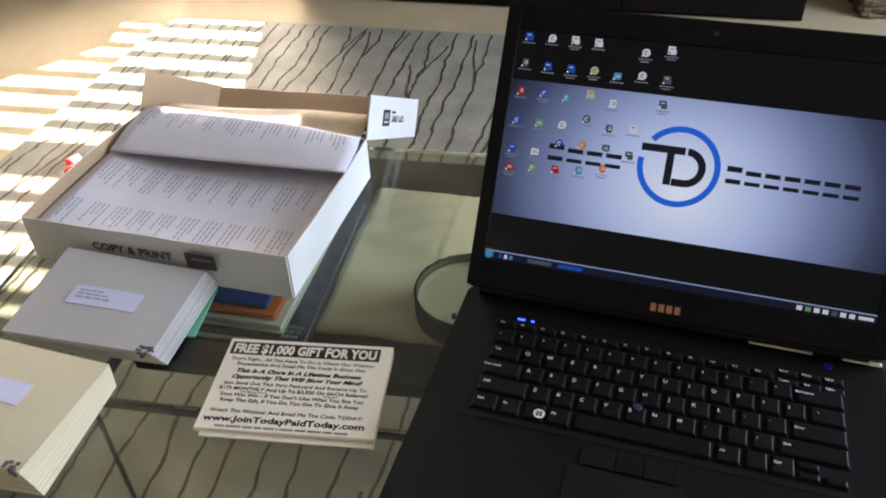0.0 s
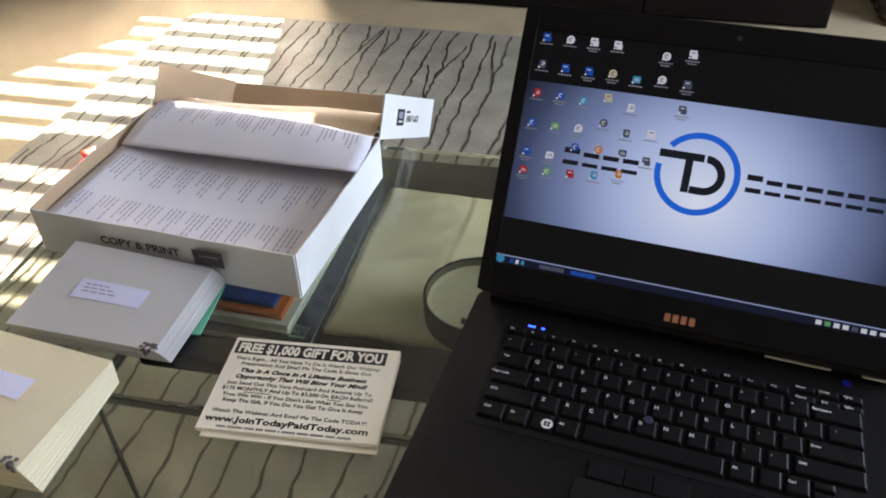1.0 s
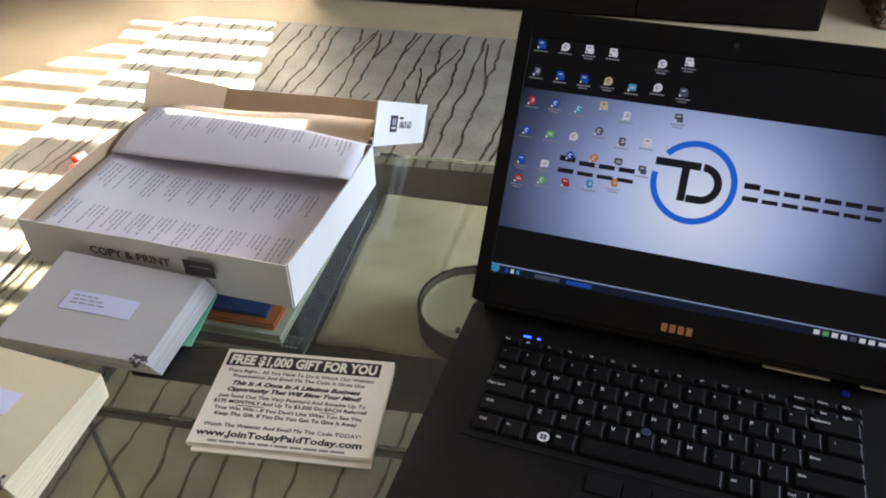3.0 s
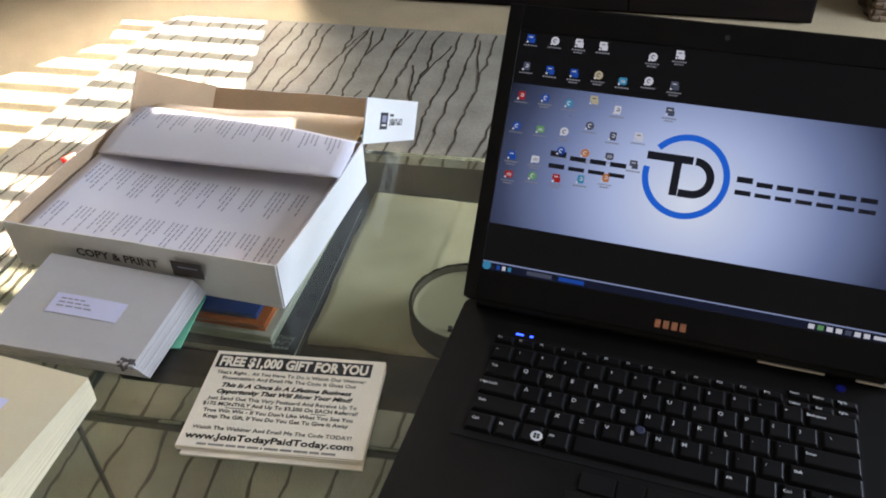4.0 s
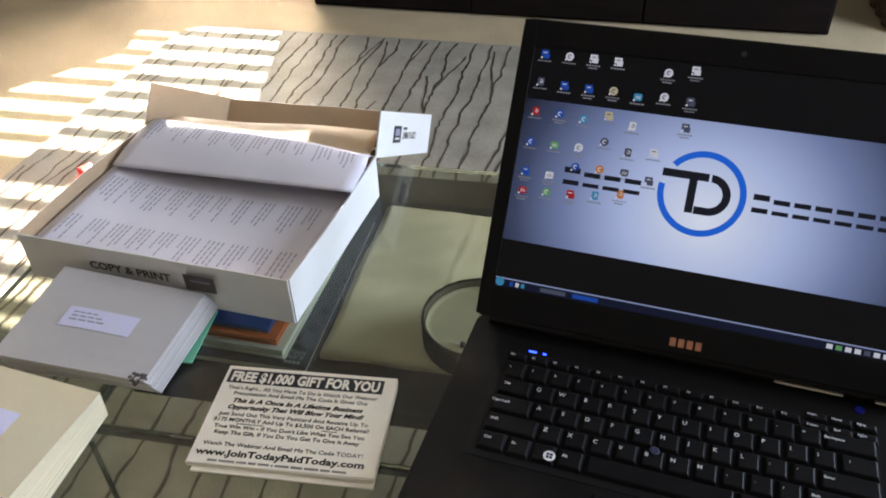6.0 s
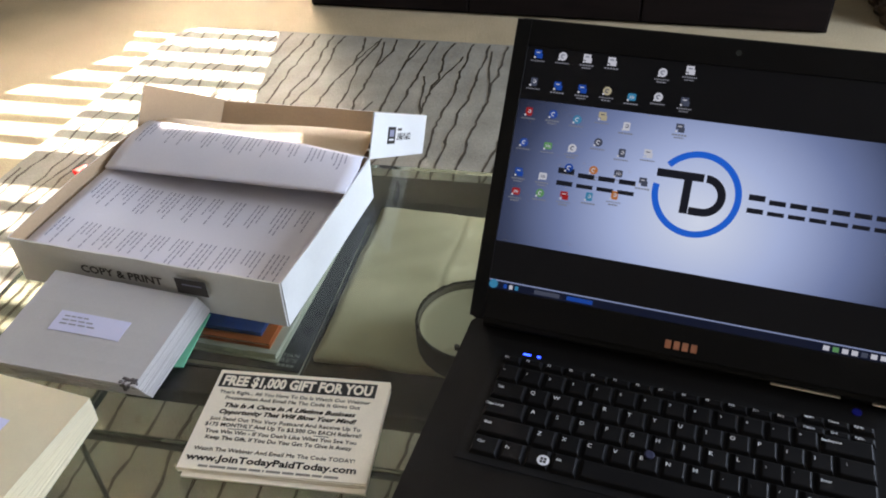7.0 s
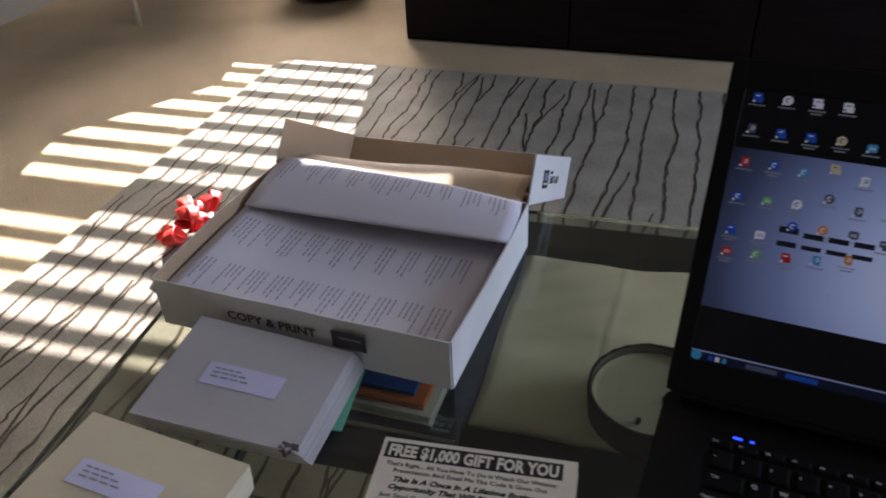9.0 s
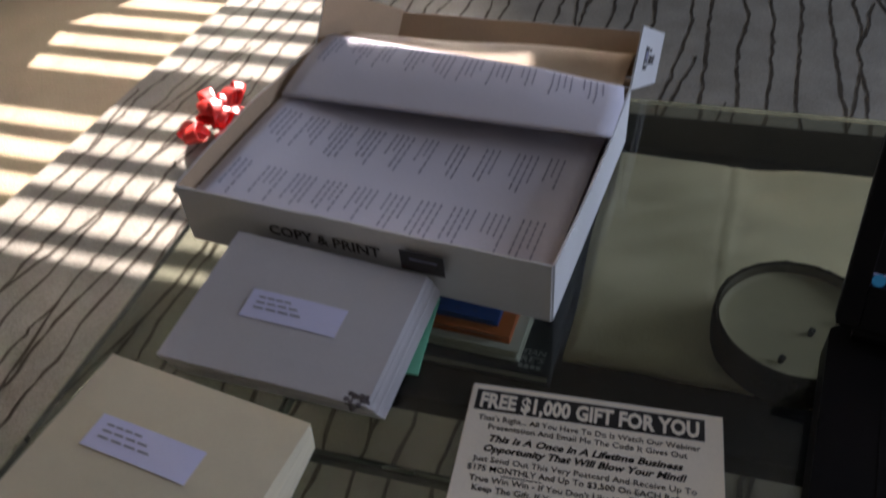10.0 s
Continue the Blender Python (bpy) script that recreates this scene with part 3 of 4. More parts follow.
# ---- red bow on the rug ----
bow = thing("gift_bow", (-1.105, 0.668, RT + 0.002), "red shiny ribbon gift bow lying on the rug", "bow", turn=110)
bow.scale = (0.85, 0.75, 0.62)
knots = random.Random(21)
loops = [(0.10 * (k / 12 - 0.5) * 2, knots.uniform(-0.03, 0.03), knots.uniform(0, 360), knots.uniform(0.045, 0.075)) for k in range(13)]
for i, (x, y, a, s) in enumerate(loops):
    bm = bmesh.new()

    def loop_fn(u, v, s=s, i=i):
        t = u * 2 * math.pi
        return (s * (0.55 - 0.55 * math.cos(t)), (v - 0.5) * 0.040 * (0.35 + 0.65 * math.sin(u * math.pi)), 0.022 + s * 0.45 * math.sin(t) * (0.8 + 0.2 * v) + 0.012 * (i % 3) + s * 0.25 * math.sin(u * math.pi))
    sheet(bm, loop_fn, 22, 4, 0.0012)
    part("loop", bm, RED, bow, smooth=True).matrix_basis = pose(x * 0.62, y * 0.6, 0.004 * (i % 4), knots.uniform(-25, 25), knots.uniform(-20, 10), a)
for a in (20, 200):
    part("tail", sheet(bmesh.new(), lambda u, v: (0.02 + u * 0.10, (v - 0.5) * 0.034, 0.005 + 0.012 * math.sin(u * 9) ** 2), 16, 2, 0.0012), RED, bow, smooth=True).matrix_basis = pose(0, 0, 0, 0, 0, a)

# ---- the paper box ----
boxthing = thing("paper_box", (0, 0, T), "open white cardboard box with kraft inside, on the glass", "box")
FR, FL, BR, BL = Vector((-0.242, 0.039, 0)), Vector((-0.533, 0.025, 0)), Vector((-0.249, 0.259, 0)), Vector((-0.541, 0.245, 0))
BH = 0.054


def panel(bm, a, b, c, d, n, t=0.0016):
    """A board with corners a b c d, white on the side that n points to and kraft on the other."""
    n = Vector(n).normalized() * t
    o = [bm.verts.new(Vector(p) + n) for p in (a, b, c, d)]
    i = [bm.verts.new(Vector(p)) for p in (a, b, c, d)]
    bm.faces.new(o).material_index = 0
    bm.faces.new(i[::-1]).material_index = 1
    for k in range(4):
        j = (k + 1) % 4
        bm.faces.new((i[k], i[j], o[j], o[k])).material_index = 0
    return bm


def bent_panel(a, b, c, d, n, bow_out, t=0.0016, cols=12):
    """A board like panel(), its upper edge (c to d) bowing out a little and its lip waved by handling."""
    n = Vector(n).normalized()
    bm, rows_ = bmesh.new(), []
    for off in (t, 0.0):
        grid = []
        for i in range(cols + 1):
            u = i / cols
            low, top_ = Vector(a).lerp(Vector(b), u), Vector(d).lerp(Vector(c), u)
            push = n * (bow_out * math.sin(math.pi * u)) + Vector((0, 0, 0.0006 * math.sin(u * 17) * math.sin(math.pi * u)))
            grid.append([bm.verts.new(low + n * off), bm.verts.new(low.lerp(top_, 0.5) + n * off + push * 0.3), bm.verts.new(top_ + n * off + push)])
        rows_.append(grid)
    o, q = rows_
    for i in range(cols):
        for r in range(2):
            bm.faces.new((o[i][r], o[i + 1][r], o[i + 1][r + 1], o[i][r + 1])).material_index = 0
            bm.faces.new((q[i][r], q[i][r + 1], q[i + 1][r + 1], q[i + 1][r])).material_index = 1
        for r in (0, 2):
            bm.faces.new((o[i][r], q[i][r], q[i + 1][r], o[i + 1][r])).material_index = 0
    for i in (0, cols):
        for r in range(2):
            bm.faces.new((o[i][r], o[i][r + 1], q[i][r + 1], q[i][r])).material_index = 0
    return bm


UP = Vector((0, 0, BH))
FLARE = Vector((0.007, 0, 0.003))
BOARD = [BOARD_WHITE, KRAFT]
Z1 = Vector((0, 0, 0.0018))
part("front_panel", bent_panel(FL + Z1, FR + Z1, FR + UP, FL + UP, (0.05, -1, 0), 0.0001), BOARD, boxthing)
part("side_panel", bent_panel(FR + Z1, BR + Z1, BR + UP, FR + UP, (1, 0, 0), 0.002), BOARD, boxthing)
part("side_panel", bent_panel(BL + Z1, FL + Z1, FL + UP, BL + UP, (-1, 0, 0), 0.006), BOARD, boxthing)
part("back_panel", panel(bmesh.new(), BR + Z1, BL + Z1, BL + UP, BR + UP, (0, 1, 0)), BOARD, boxthing)
part("bottom_panel", panel(bmesh.new(), FL + Z1, FR + Z1, BR + Z1, BL + Z1, (0, 0, -1)), BOARD, boxthing)
HR, HL, DR, DL = BR + UP + Vector((0, 0.001, 0)), BL + UP + Vector((0, 0.001, 0)), Vector((-0.262, 0.452, -0.052)), Vector((-0.556, 0.412, -0.050))
LN = Vector((0, 0.47, 0.88))
part("lid_panel", panel(bmesh.new(), HL, HR, DR, DL, -LN), BOARD, boxthing, "lid folded back over the table edge")
WH = LN * 0.050
part("lid_side", panel(bmesh.new(), HR - LN * 0.0018, DR - LN * 0.0018, DR + WH, HR + WH, (1, 0, 0)), BOARD, boxthing)
part("lid_side", panel(bmesh.new(), DL + LN * 0.002, HL + LN * 0.002, HL + WH + FLARE, DL + WH + FLARE, (-1, 0, 0)), BOARD, boxthing)
SX = Vector((0.004, 0, 0))
part("lid_front", bent_panel(DR + LN * 0.002, DL + LN * 0.002 - SX, DL + WH - SX, DR + WH, (0, 1, -0.3), 0.001), BOARD, boxthing)
# print on the front panel
fx = (FR - FL).normalized()
front_m = Matrix.Translation(FL + Vector((0, -0.0017, 0))) @ Matrix((( fx.x, 0, -0.0), (fx.y, 0, -1), (0, 1, 0))).to_4x4()
words(boxthing, front_m @ pose(0.0765, 0.0275, 0.0004), BOX_INK, "COPY & PRINT", 0.0126, name="box_print", width=0.0920, bold=0.00025)
part("box_mark", boxm(0.186, 0.022, 0.0001, 0.219, 0.040, 0.0004), BOX_INK, boxthing, "dark square printed mark").matrix_basis = front_m
part("box_mark_line", boxm(0.193, 0.0325, 0.0004, 0.214, 0.0340, 0.0006), INK, boxthing).matrix_basis = front_m
# print on the lid's side
sd = (DR - HR).normalized()
su = LN - sd * LN.dot(sd)
su.normalize()
sn = sd.cross(su)
side_print = Matrix.Translation(HR + Vector((0.0017, 0, 0))) @ Matrix(((sd.x, su.x, sn.x), (sd.y, su.y, sn.y), (sd.z, su.z, sn.z))).to_4x4()
part("box_mark", boxm(0.055, 0.014, 0.0001, 0.084, 0.034, 0.0003), CARD_INK, boxthing, "small printed mark").matrix_basis = side_print
part("box_mark_line", boxm(0.061, 0.018, 0.0003, 0.078, 0.020, 0.0004), BOARD_WHITE, boxthing).matrix_basis = side_print
part("box_mark_line", boxm(0.061, 0.0225, 0.0003, 0.078, 0.0305, 0.0004), INK, boxthing).matrix_basis = side_print
bm = bmesh.new()
for k in range(4):
    box(bm, 0.0925 + k * 0.0042, 0.0295, 0.0001, 0.0955 + k * 0.0042, 0.0325, 0.0003)
words(boxthing, side_print @ pose(0.1500, 0.0268, 0.0001, 0, 0, 180), BOX_INK, "COPY & PRINT", 0.0122, name="box_print", width=0.0580, bold=0.0001)
part("small_print", bm, BOX_INK, boxthing, "short row of small print").matrix_basis = side_print

# label sheets lying in the box
BOXTURN = 2.75
ream = thing("paper_stack", (-0.524, 0.032, T + 0.0022), "stack of white printed label sheets inside the open box", "paper", turn=BOXTURN)
SH = 0.0295
for k in range(6):
    dx, dy = wobble.uniform(-0.0008, 0.0008), wobble.uniform(-0.0008, 0.0008)
    z0 = SH * k / 6
    part("sheet_bundle", boxm(dx + 0.001, dy + 0.001, z0, 0.276 + dx, 0.214 + dy, z0 + SH / 6 - 0.0002), PAPER, ream)


def top_fn(u, v):
    return (-0.0065 + u * 0.284, 0.0005 + v * 0.213, SH + 0.0012 + 0.005 * max(0, 0.3 - u) ** 2 * 16 + 0.0012 * math.sin(u * 6 + v * 3))


part("top_sheet", sheet(bmesh.new(), top_fn, 24, 16, 0.0006), PAPER, ream, smooth=True)


def label_print(fn, y0, ln, rng):
    """Ten address labels across, each a few bars of print, laid on the sheet."""
    bm = bmesh.new()
    for i in range(10):
        rows = rng.choice((3, 4, 4))
        for r in range(rows):
            u0 = 0.040 + i * 0.0935 + r * 0.0185
            le = ln * rng.uniform(0.45, 1.0)
            st = y0 + ln - le
            pieces = 5
            for s in range(pieces):
                a, b = st + le * s / pieces, st + le * (s + 0.82) / pieces
                q = [Vector(fn(uu, vv)) + Vector((0, 0, 0.0003)) for uu, vv in ((u0, a), (u0 + 0.0046, a), (u0 + 0.0046, b), (u0, b))]
                bm.faces.new([bm.verts.new(p) for p in q])
    return bm


rng = random.Random(3)
part("label_print", label_print(top_fn, 0.05, 0.21, rng), INK, ream, "rows of small address print")
part("label_print", label_print(top_fn, 0.38, 0.23, rng), INK, ream, "rows of small address print")

curl = thing("curled_sheets", (-0.535, 0.171, T), "white printed label sheets curling up over the box edge", "paper", turn=2.6)


def curl_fn(u, v):
    """Front edge lifted, a soft ridge over the box's back edge, then down on the folded lid."""
    w = v * 1.0
    rise = math.sin(min(w / 0.62, 1.0) * math.pi / 2)
    z = 0.046 + 0.010 * u + (0.016 - 0.006 * u) * rise * (1 - 0.5 * max(0.0, u - 0.75) / 0.25)
    if w > 0.62:
        z -= (w - 0.62) ** 2 * 0.30
    return (u * 0.2915 * (1 - 0.07 * max(0.0, w - 0.45)) + 0.012 * (1 - u) * w, 0.001 + w * (0.122 - 0.026 * u), z)


for k in range(3):
    part("sheet", sheet(bmesh.new(), lambda u, v, k=k: Vector(curl_fn(u, v)) - Vector((0.0006 * k, -0.0012 * k, 0.0016 * k)), 20, 24, 0.0005), PAPER, curl, smooth=True)
part("label_print", label_print(curl_fn, 0.34, 0.30, rng), INK, curl, "rows of small address print")

inter = thing("tan_paper", (0, 0, T), "tan interleaf paper lying over the folded box lid", "paper")


def inter_fn(u, v):
    a, b = HL.lerp(HR, 0.05 + 0.93 * u), DL.lerp(DR, 0.05 + 0.93 * u)
    if v < 0.25:
        k = 1 - v / 0.25
        return a + (b - a) * 0.02 + LN * 0.004 + Vector((0, -0.050 * k, -0.007 * k - 0.002 * math.sin(u * 11) * k))
    v = (v - 0.25) / 0.75
    p = a.lerp(b, 0.02 + 0.62 * v) + LN * (0.004 + (0.012 + 0.012 * u) * math.sin(math.pi * min(1.0, v * 1.15) ** 0.8) + 0.0012 * math.sin(u * 9 + v * 5))
    return p


part("sheet", sheet(bmesh.new(), inter_fn, 24, 16, 0.0006), TAN_PAPER, inter, smooth=True)

# ---- envelopes ----


def envelope_stack(place, turn, material, label, n, thick, spread, tilt, lab, seed, slid, tear=False, fan=0.0):
    st = thing("envelope_stack", place, label, "envelopes", "stacks of envelopes", turn=turn)
    r = random.Random(seed)
    W, D = 0.145, 0.113
    for k in range(n):
        z0, z1 = thick * k / n, thick * (k + 1) / n
        ox, oy = slid[0] * (1 - k / n) + r.uniform(-spread, spread) * 0.6, slid[1] * (1 - k / n) + r.uniform(-spread, spread) * 0.6
        rise = tilt * k / n
        bm = bmesh.new()

        def fn(u, v, z1=z1, rise=rise, ox=ox, oy=oy):
            bulge = 0.0025 * math.sin(math.pi * u) * math.sin(math.pi * v)
            return (u * W + ox, v * D + oy, z1 - 0.0003 + rise * (1 - u) * (0.35 + 0.65 * v) + bulge * (k + 1) / n)
        sheet(bm, fn, 8, 6, thick / n * 0.992)
        turned = Matrix.Translation((W, D, 0)) @ pose(0, 0, 0, 0, 0, fan * (1 - k / n)) @ Matrix.Translation((-W, -D, 0))
        part("envelope", bm, material, st, smooth=False).matrix_basis = turned
    rise = tilt * (n - 1) / n

    def top_fn(u, v):
        return (u * W, v * D, thick + rise * (1 - u) * (0.35 + 0.65 * v) + 0.0025 * math.sin(math.pi * u) * math.sin(math.pi * v) + 0.0005)
    u0, v0, u1, v1 = lab
    part("address_label", sheet(bmesh.new(), lambda u, v: top_fn(u0 + (u1 - u0) * u, v0 + (v1 - v0) * v), 8, 5, 0.0003), LABEL, st, "white rectangular address label")
    bm = bmesh.new()
    for q, ln in enumerate((0.36, 0.46, 0.52)):
        for s in range(4):
            a = [(0.1 + ln * s / 4, 0.78 - q * 0.19), (0.1 + ln * (s + 0.8) / 4, 0.78 - q * 0.19), (0.1 + ln * (s + 0.8) / 4, 0.71 - q * 0.19), (0.1 + ln * s / 4, 0.71 - q * 0.19)]
            bm.faces.new([bm.verts.new(Vector(top_fn(u0 + (u1 - u0) * x, v0 + (v1 - v0) * y)) + Vector((0, 0, 0.0003))) for x, y in a])
    part("label_print", bm, LABEL_INK, st)
    if tear:
        bm = bmesh.new()
        for q in range(14):
            x, y = W - 0.008 + r.uniform(-0.007, 0.007), 0.003 + r.uniform(-0.003, 0.004)
            box(bm, x - 0.0017, y - 0.0016, thick - 0.006 + r.uniform(-0.003, 0.004), x + 0.0017, y + 0.0016, thick + 0.0003 + r.uniform(0, 0.0007), bevel=0.0007, seg=1)
        part("torn_corner", bm, GREY_TEAR, st, "crumpled grey torn corner")
    return st


green = thing("green_paper", (-0.430, -0.062, T + 0.0005), "mint green paper slip under the stack of envelopes", "paper", turn=12)
part("slip", sheet(bmesh.new(), lambda u, v: (u * 0.125, v * 0.07, 0.0018 + 0.001 * math.sin(u * 5)), 8, 3, 0.0012), GREEN_PAPER, green)
envelope_stack((-0.460, -0.101, T + 0.004), 6.0, ENVELOPE, "stack of grey-white envelopes with a white address label on top", 26, 0.022, 0.0008, 0.012, (0.26, 0.37, 0.735, 0.58), 5, (0.006, 0.008), True)
envelope_stack((-0.481, -0.2265, T + 0.0005), 0.6, CREAM_ENV, "stack of cream envelopes with an address label on top", 28, 0.032, 0.0006, 0.003, (0.19, 0.46, 0.70, 0.655), 9, (-0.005, 0.004), True, 6.5)

# ---- postcards ----
cards = thing("postcard_stack", (-0.2485, -0.1340, T + 0.0004), "small stack of cream postcards printed with black text", "postcards", turn=11.2)
cards.scale = (1.03, 1.0, 1.0)
CWID, CDEP = 0.1455, 0.1030
rng = random.Random(11)
for k in range(9):
    dx, dy, a = rng.uniform(-0.0006, 0.0006), rng.uniform(-0.0006, 0.0006), rng.uniform(-0.3, 0.3)
    if k < 3:
        dx, dy, a = dx + 0.0045, dy - 0.0045, a - 0.4
    part("postcard", sheet(bmesh.new(), lambda u, v: (u * CWID, v * CDEP, 0.0007 + 0.0003 * math.sin(u * 4 + 1)), 6, 4, 0.0006), CARD, cards).matrix_basis = pose(dx, dy, 0.00062 * k, 0, 0, a) @ Matrix.Diagonal((0.97 if k < 3 else 0.998, 1, 1, 1))
part("postcard", sheet(bmesh.new(), lambda u, v: (u * CWID, v * CDEP, 0.0006), 6, 4, 0.0006), CARD, cards).matrix_basis = pose(0, 0, 0.0060)
ZC = 0.00672
part("title_band", boxm(0.003, 0.0838, ZC, 0.1355, 0.0990, ZC + 0.0001), CARD_INK, cards, "black title band")
words(cards, pose(0.0055, 0.0862, ZC + 0.0002), CARD, "FREE $1,000 GIFT FOR YOU", 0.0148, name="title_lettering", width=0.1265, bold=0.0006)
MID = 0.0700
for text, y, size, wid, bold, slant in (
        ("That's Right... All You Have To Do Is Watch Our Webinar", 0.0815, 0.0052, 0.126, 0, 0),
        ("Presentation And Email Me The Code It Gives Out", 0.0755, 0.0052, 0.112, 0, 0),
        ("This Is A Once In A Lifetime Business", 0.0672, 0.0062, 0.108, 0.00018, 0.3),
        ("Opportunity That Will Blow Your Mind!", 0.0602, 0.0062, 0.112, 0.00018, 0.3),
        ("Just Send Out This Very Postcard And Receive Up To", 0.0530, 0.0052, 0.122, 0, 0),
        ("$175 MONTHLY And Up To $3,500 On EACH Referral!", 0.0470, 0.0052, 0.126, 0.00004, 0),
        ("True Win Win - If You Don't Like What You See You", 0.0400, 0.0052, 0.121, 0.00003, 0),
        ("Keep The Gift, If You Do You Get To Give It Away", 0.0340, 0.0052, 0.116, 0.00003, 0),
        ("Watch The Webinar And Email Me The Code TODAY!", 0.0225, 0.0052, 0.126, 0, 0),
        ("www.JoinTodayPaidToday.com", 0.0130, 0.0083, 0.132, 0.00022, 0)):
    words(cards, pose(MID, y - 0.0048, ZC + 0.0001), CARD_INK, text, size, width=wid, bold=bold, slant=slant, align="CENTER")
bm = bmesh.new()
x = 0.016
for ln in (0.0075, 0.0125, 0.008, 0.006, 0.009, 0.0015, 0.011, 0.009, 0.011, 0.0075, 0.011):
    box(bm, x, 0.0022, ZC, x + ln, 0.0042, ZC + 0.0001)
    x += ln + 0.0014
part("small_print", bm, CARD_GREY, cards, "one line of small print")
part("underline", boxm(0.0265, 0.0400, ZC, 0.0490, 0.0405, ZC + 0.0001), CARD_INK, cards)
part("underline", boxm(0.0960, 0.0400, ZC, 0.1080, 0.0405, ZC + 0.0001), CARD_INK, cards)

# ---- the laptop ----
LXL, LXR, LYF, LYB = -0.073, 0.285, -0.172, 0.078
lap = thing("laptop", (0, 0, T), "open black laptop with lit screen on the glass table", "laptop")
DECK = 0.0245
base = part("base", rounded(bmesh.new(), LXL, LYF, LXR, LYB, 0.0015, DECK, 0.008, 5), BLACK, lap)
for x in (LXL + 0.02, LXR - 0.02):
    for y in (LYF + 0.02, LYB - 0.03):
        part("rubber_foot", tube(bmesh.new(), (x, y, 0.0), (x, y, 0.0016), 0.006, 14), KEY_SIDE, lap)
KX0, KX1, KY0, KY1 = -0.0415, 0.2535, -0.0735, 0.0430
part("keyboard_well", boxm(KX0, KY0, DECK - 0.0008, KX1, KY1, DECK + 0.0004), KEY_SIDE, base)
U = 0.01905
ktop = DECK + 0.0035


def key_mesh(w, d):
    bm = bmesh.new()
    x, y, s = w / 2 - 0.0008, d / 2 - 0.0006, 0.0020
    lo = [bm.verts.new((a * x, b * y, 0)) for a, b in ((-1, -1), (1, -1), (1, 1), (-1, 1))]
    mi = [bm.verts.new((a * (x - s * 0.8), b * (y - s * 0.8), 0.0026)) for a, b in ((-1, -1), (1, -1), (1, 1), (-1, 1))]
    hi = [bm.verts.new((a * (x - s * 1.25), b * (y - s * 1.25), 0.0031)) for a, b in ((-1, -1), (1, -1), (1, 1), (-1, 1))]
    for p, q in ((lo, mi), (mi, hi)):
        for i in range(4):
            j = (i + 1) % 4
            # only the right flank (i == 1) carries the window glint
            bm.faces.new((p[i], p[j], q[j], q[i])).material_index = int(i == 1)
    bm.faces.new(hi)
    return finish(bm, "key", [KEY, KEY_FLANK_GLINT])


key_cache, legend_cache = {}, {}


def key(cx, cy, w, d, text="", size=0.0042, dx=-0.0045, dy=0.0022):
    k = (round(w, 4), round(d, 4))
    if k not in key_cache:
        key_cache[k] = key_mesh(w, d)
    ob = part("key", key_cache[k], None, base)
    ob.matrix_basis = pose(cx, cy, DECK + 0.0004)
    if text:
        if (text, size) not in legend_cache:
            me = lettering(text, size, bold=0.00004, depth=0.00003, align="CENTER")
            me.materials.clear()
            me.materials.append(LEGEND)
            legend_cache[(text, size)] = me
        lg = new("legend", legend_cache[(text, size)])
        lg.parent = ob
        lg.matrix_basis = pose(max(-w / 2 + 0.005, dx if w < 0.021 else -w / 2 + 0.0075), dy - 0.0015, 0.00316)
    return ob


# letter places: Q at x = 0, y = 0; the cap's middle lies a little right of and below its letter
CXO, CYO = 0.0045, -0.0008
rows = (("QWERTYUIOP", 0.0, 0.0), ("ASDFGHJKL", 0.25, -1.0), ("ZXCVBNM", 0.75, -2.0))
for letters, off, row in rows:
    for i, ch_ in enumerate(letters):
        key((off + i) * U + CXO, row * U + CYO, U, U, ch_, 0.0051)


def run(x0, row, widths, texts, d=U):
    x = x0
    for w, t in zip(widths, texts):
        if t is not None:
            key(x + w * U / 2, row * U + CYO if row > -4 else row, w * U, d, t, 0.0034)
        x += w * U


KL = -1.5 * U + CXO - U / 2 + 0.0
run(KL, 0, (1.5,), ("Tab",))
run(KL, -1, (1.75,), ("Caps Lock",))
run(KL, -2, (2.25,), ("Shift",))
run(KL + 11.5 * U, 0, (1, 1, 1.5), ("[", "]", "\\"))
run(KL + 10.75 * U, -1, (1, 1, 2.25), (";", "'", "Enter"))
run(KL + 9.25 * U, -2, (1, 1, 1, 2.75), (",", ".", "/", "Shift"))
run(KL, 1, (1,) * 13 + (2,), ("~", "1", "2", "3", "4", "5", "6", "7", "8", "9", "0", "-", "=", "Backspace"))
run(KL, -3, (1.2, 1.0, 1.0, 1.1, 5.6, 1.1, 1.0, 1.0), ("Ctrl", "Fn", "", "Alt", "", "Alt", "", "Ctrl"))
FH = 0.0098
fy = 1.5 * U + CYO + FH / 2 + 0.001
FX, FSTEP = -0.0260, 0.01800
for i, t in enumerate(("Esc", "F1", "F2", "F3", "F4", "F5", "F6", "F7", "F8", "F9", "F10", "F11", "F12")):
    key(FX + i * FSTEP, fy, FSTEP, FH, t, 0.003, dy=0.0012)
# two short rows of paging keys beyond F12
for i, (upper, lower) in enumerate((("Insert", "Delete"), ("Home", "End"), ("PgUp", "PgDn"))):
    for t, y in ((upper, 0.0392), (lower, 0.0282)):
        key(0.2100 + i * 0.01750, y, 0.01750, FH, t, 0.003, dy=0.0012)
for i, (ax, ay) in enumerate(((0, 0), (1, 0), (2, 0), (1, 1))):
    key(KL + (12.1 + ax + 0.5) * U * 0.985, -3.25 * U + CYO + ay * 0.0095, U * 0.985, 0.0095)
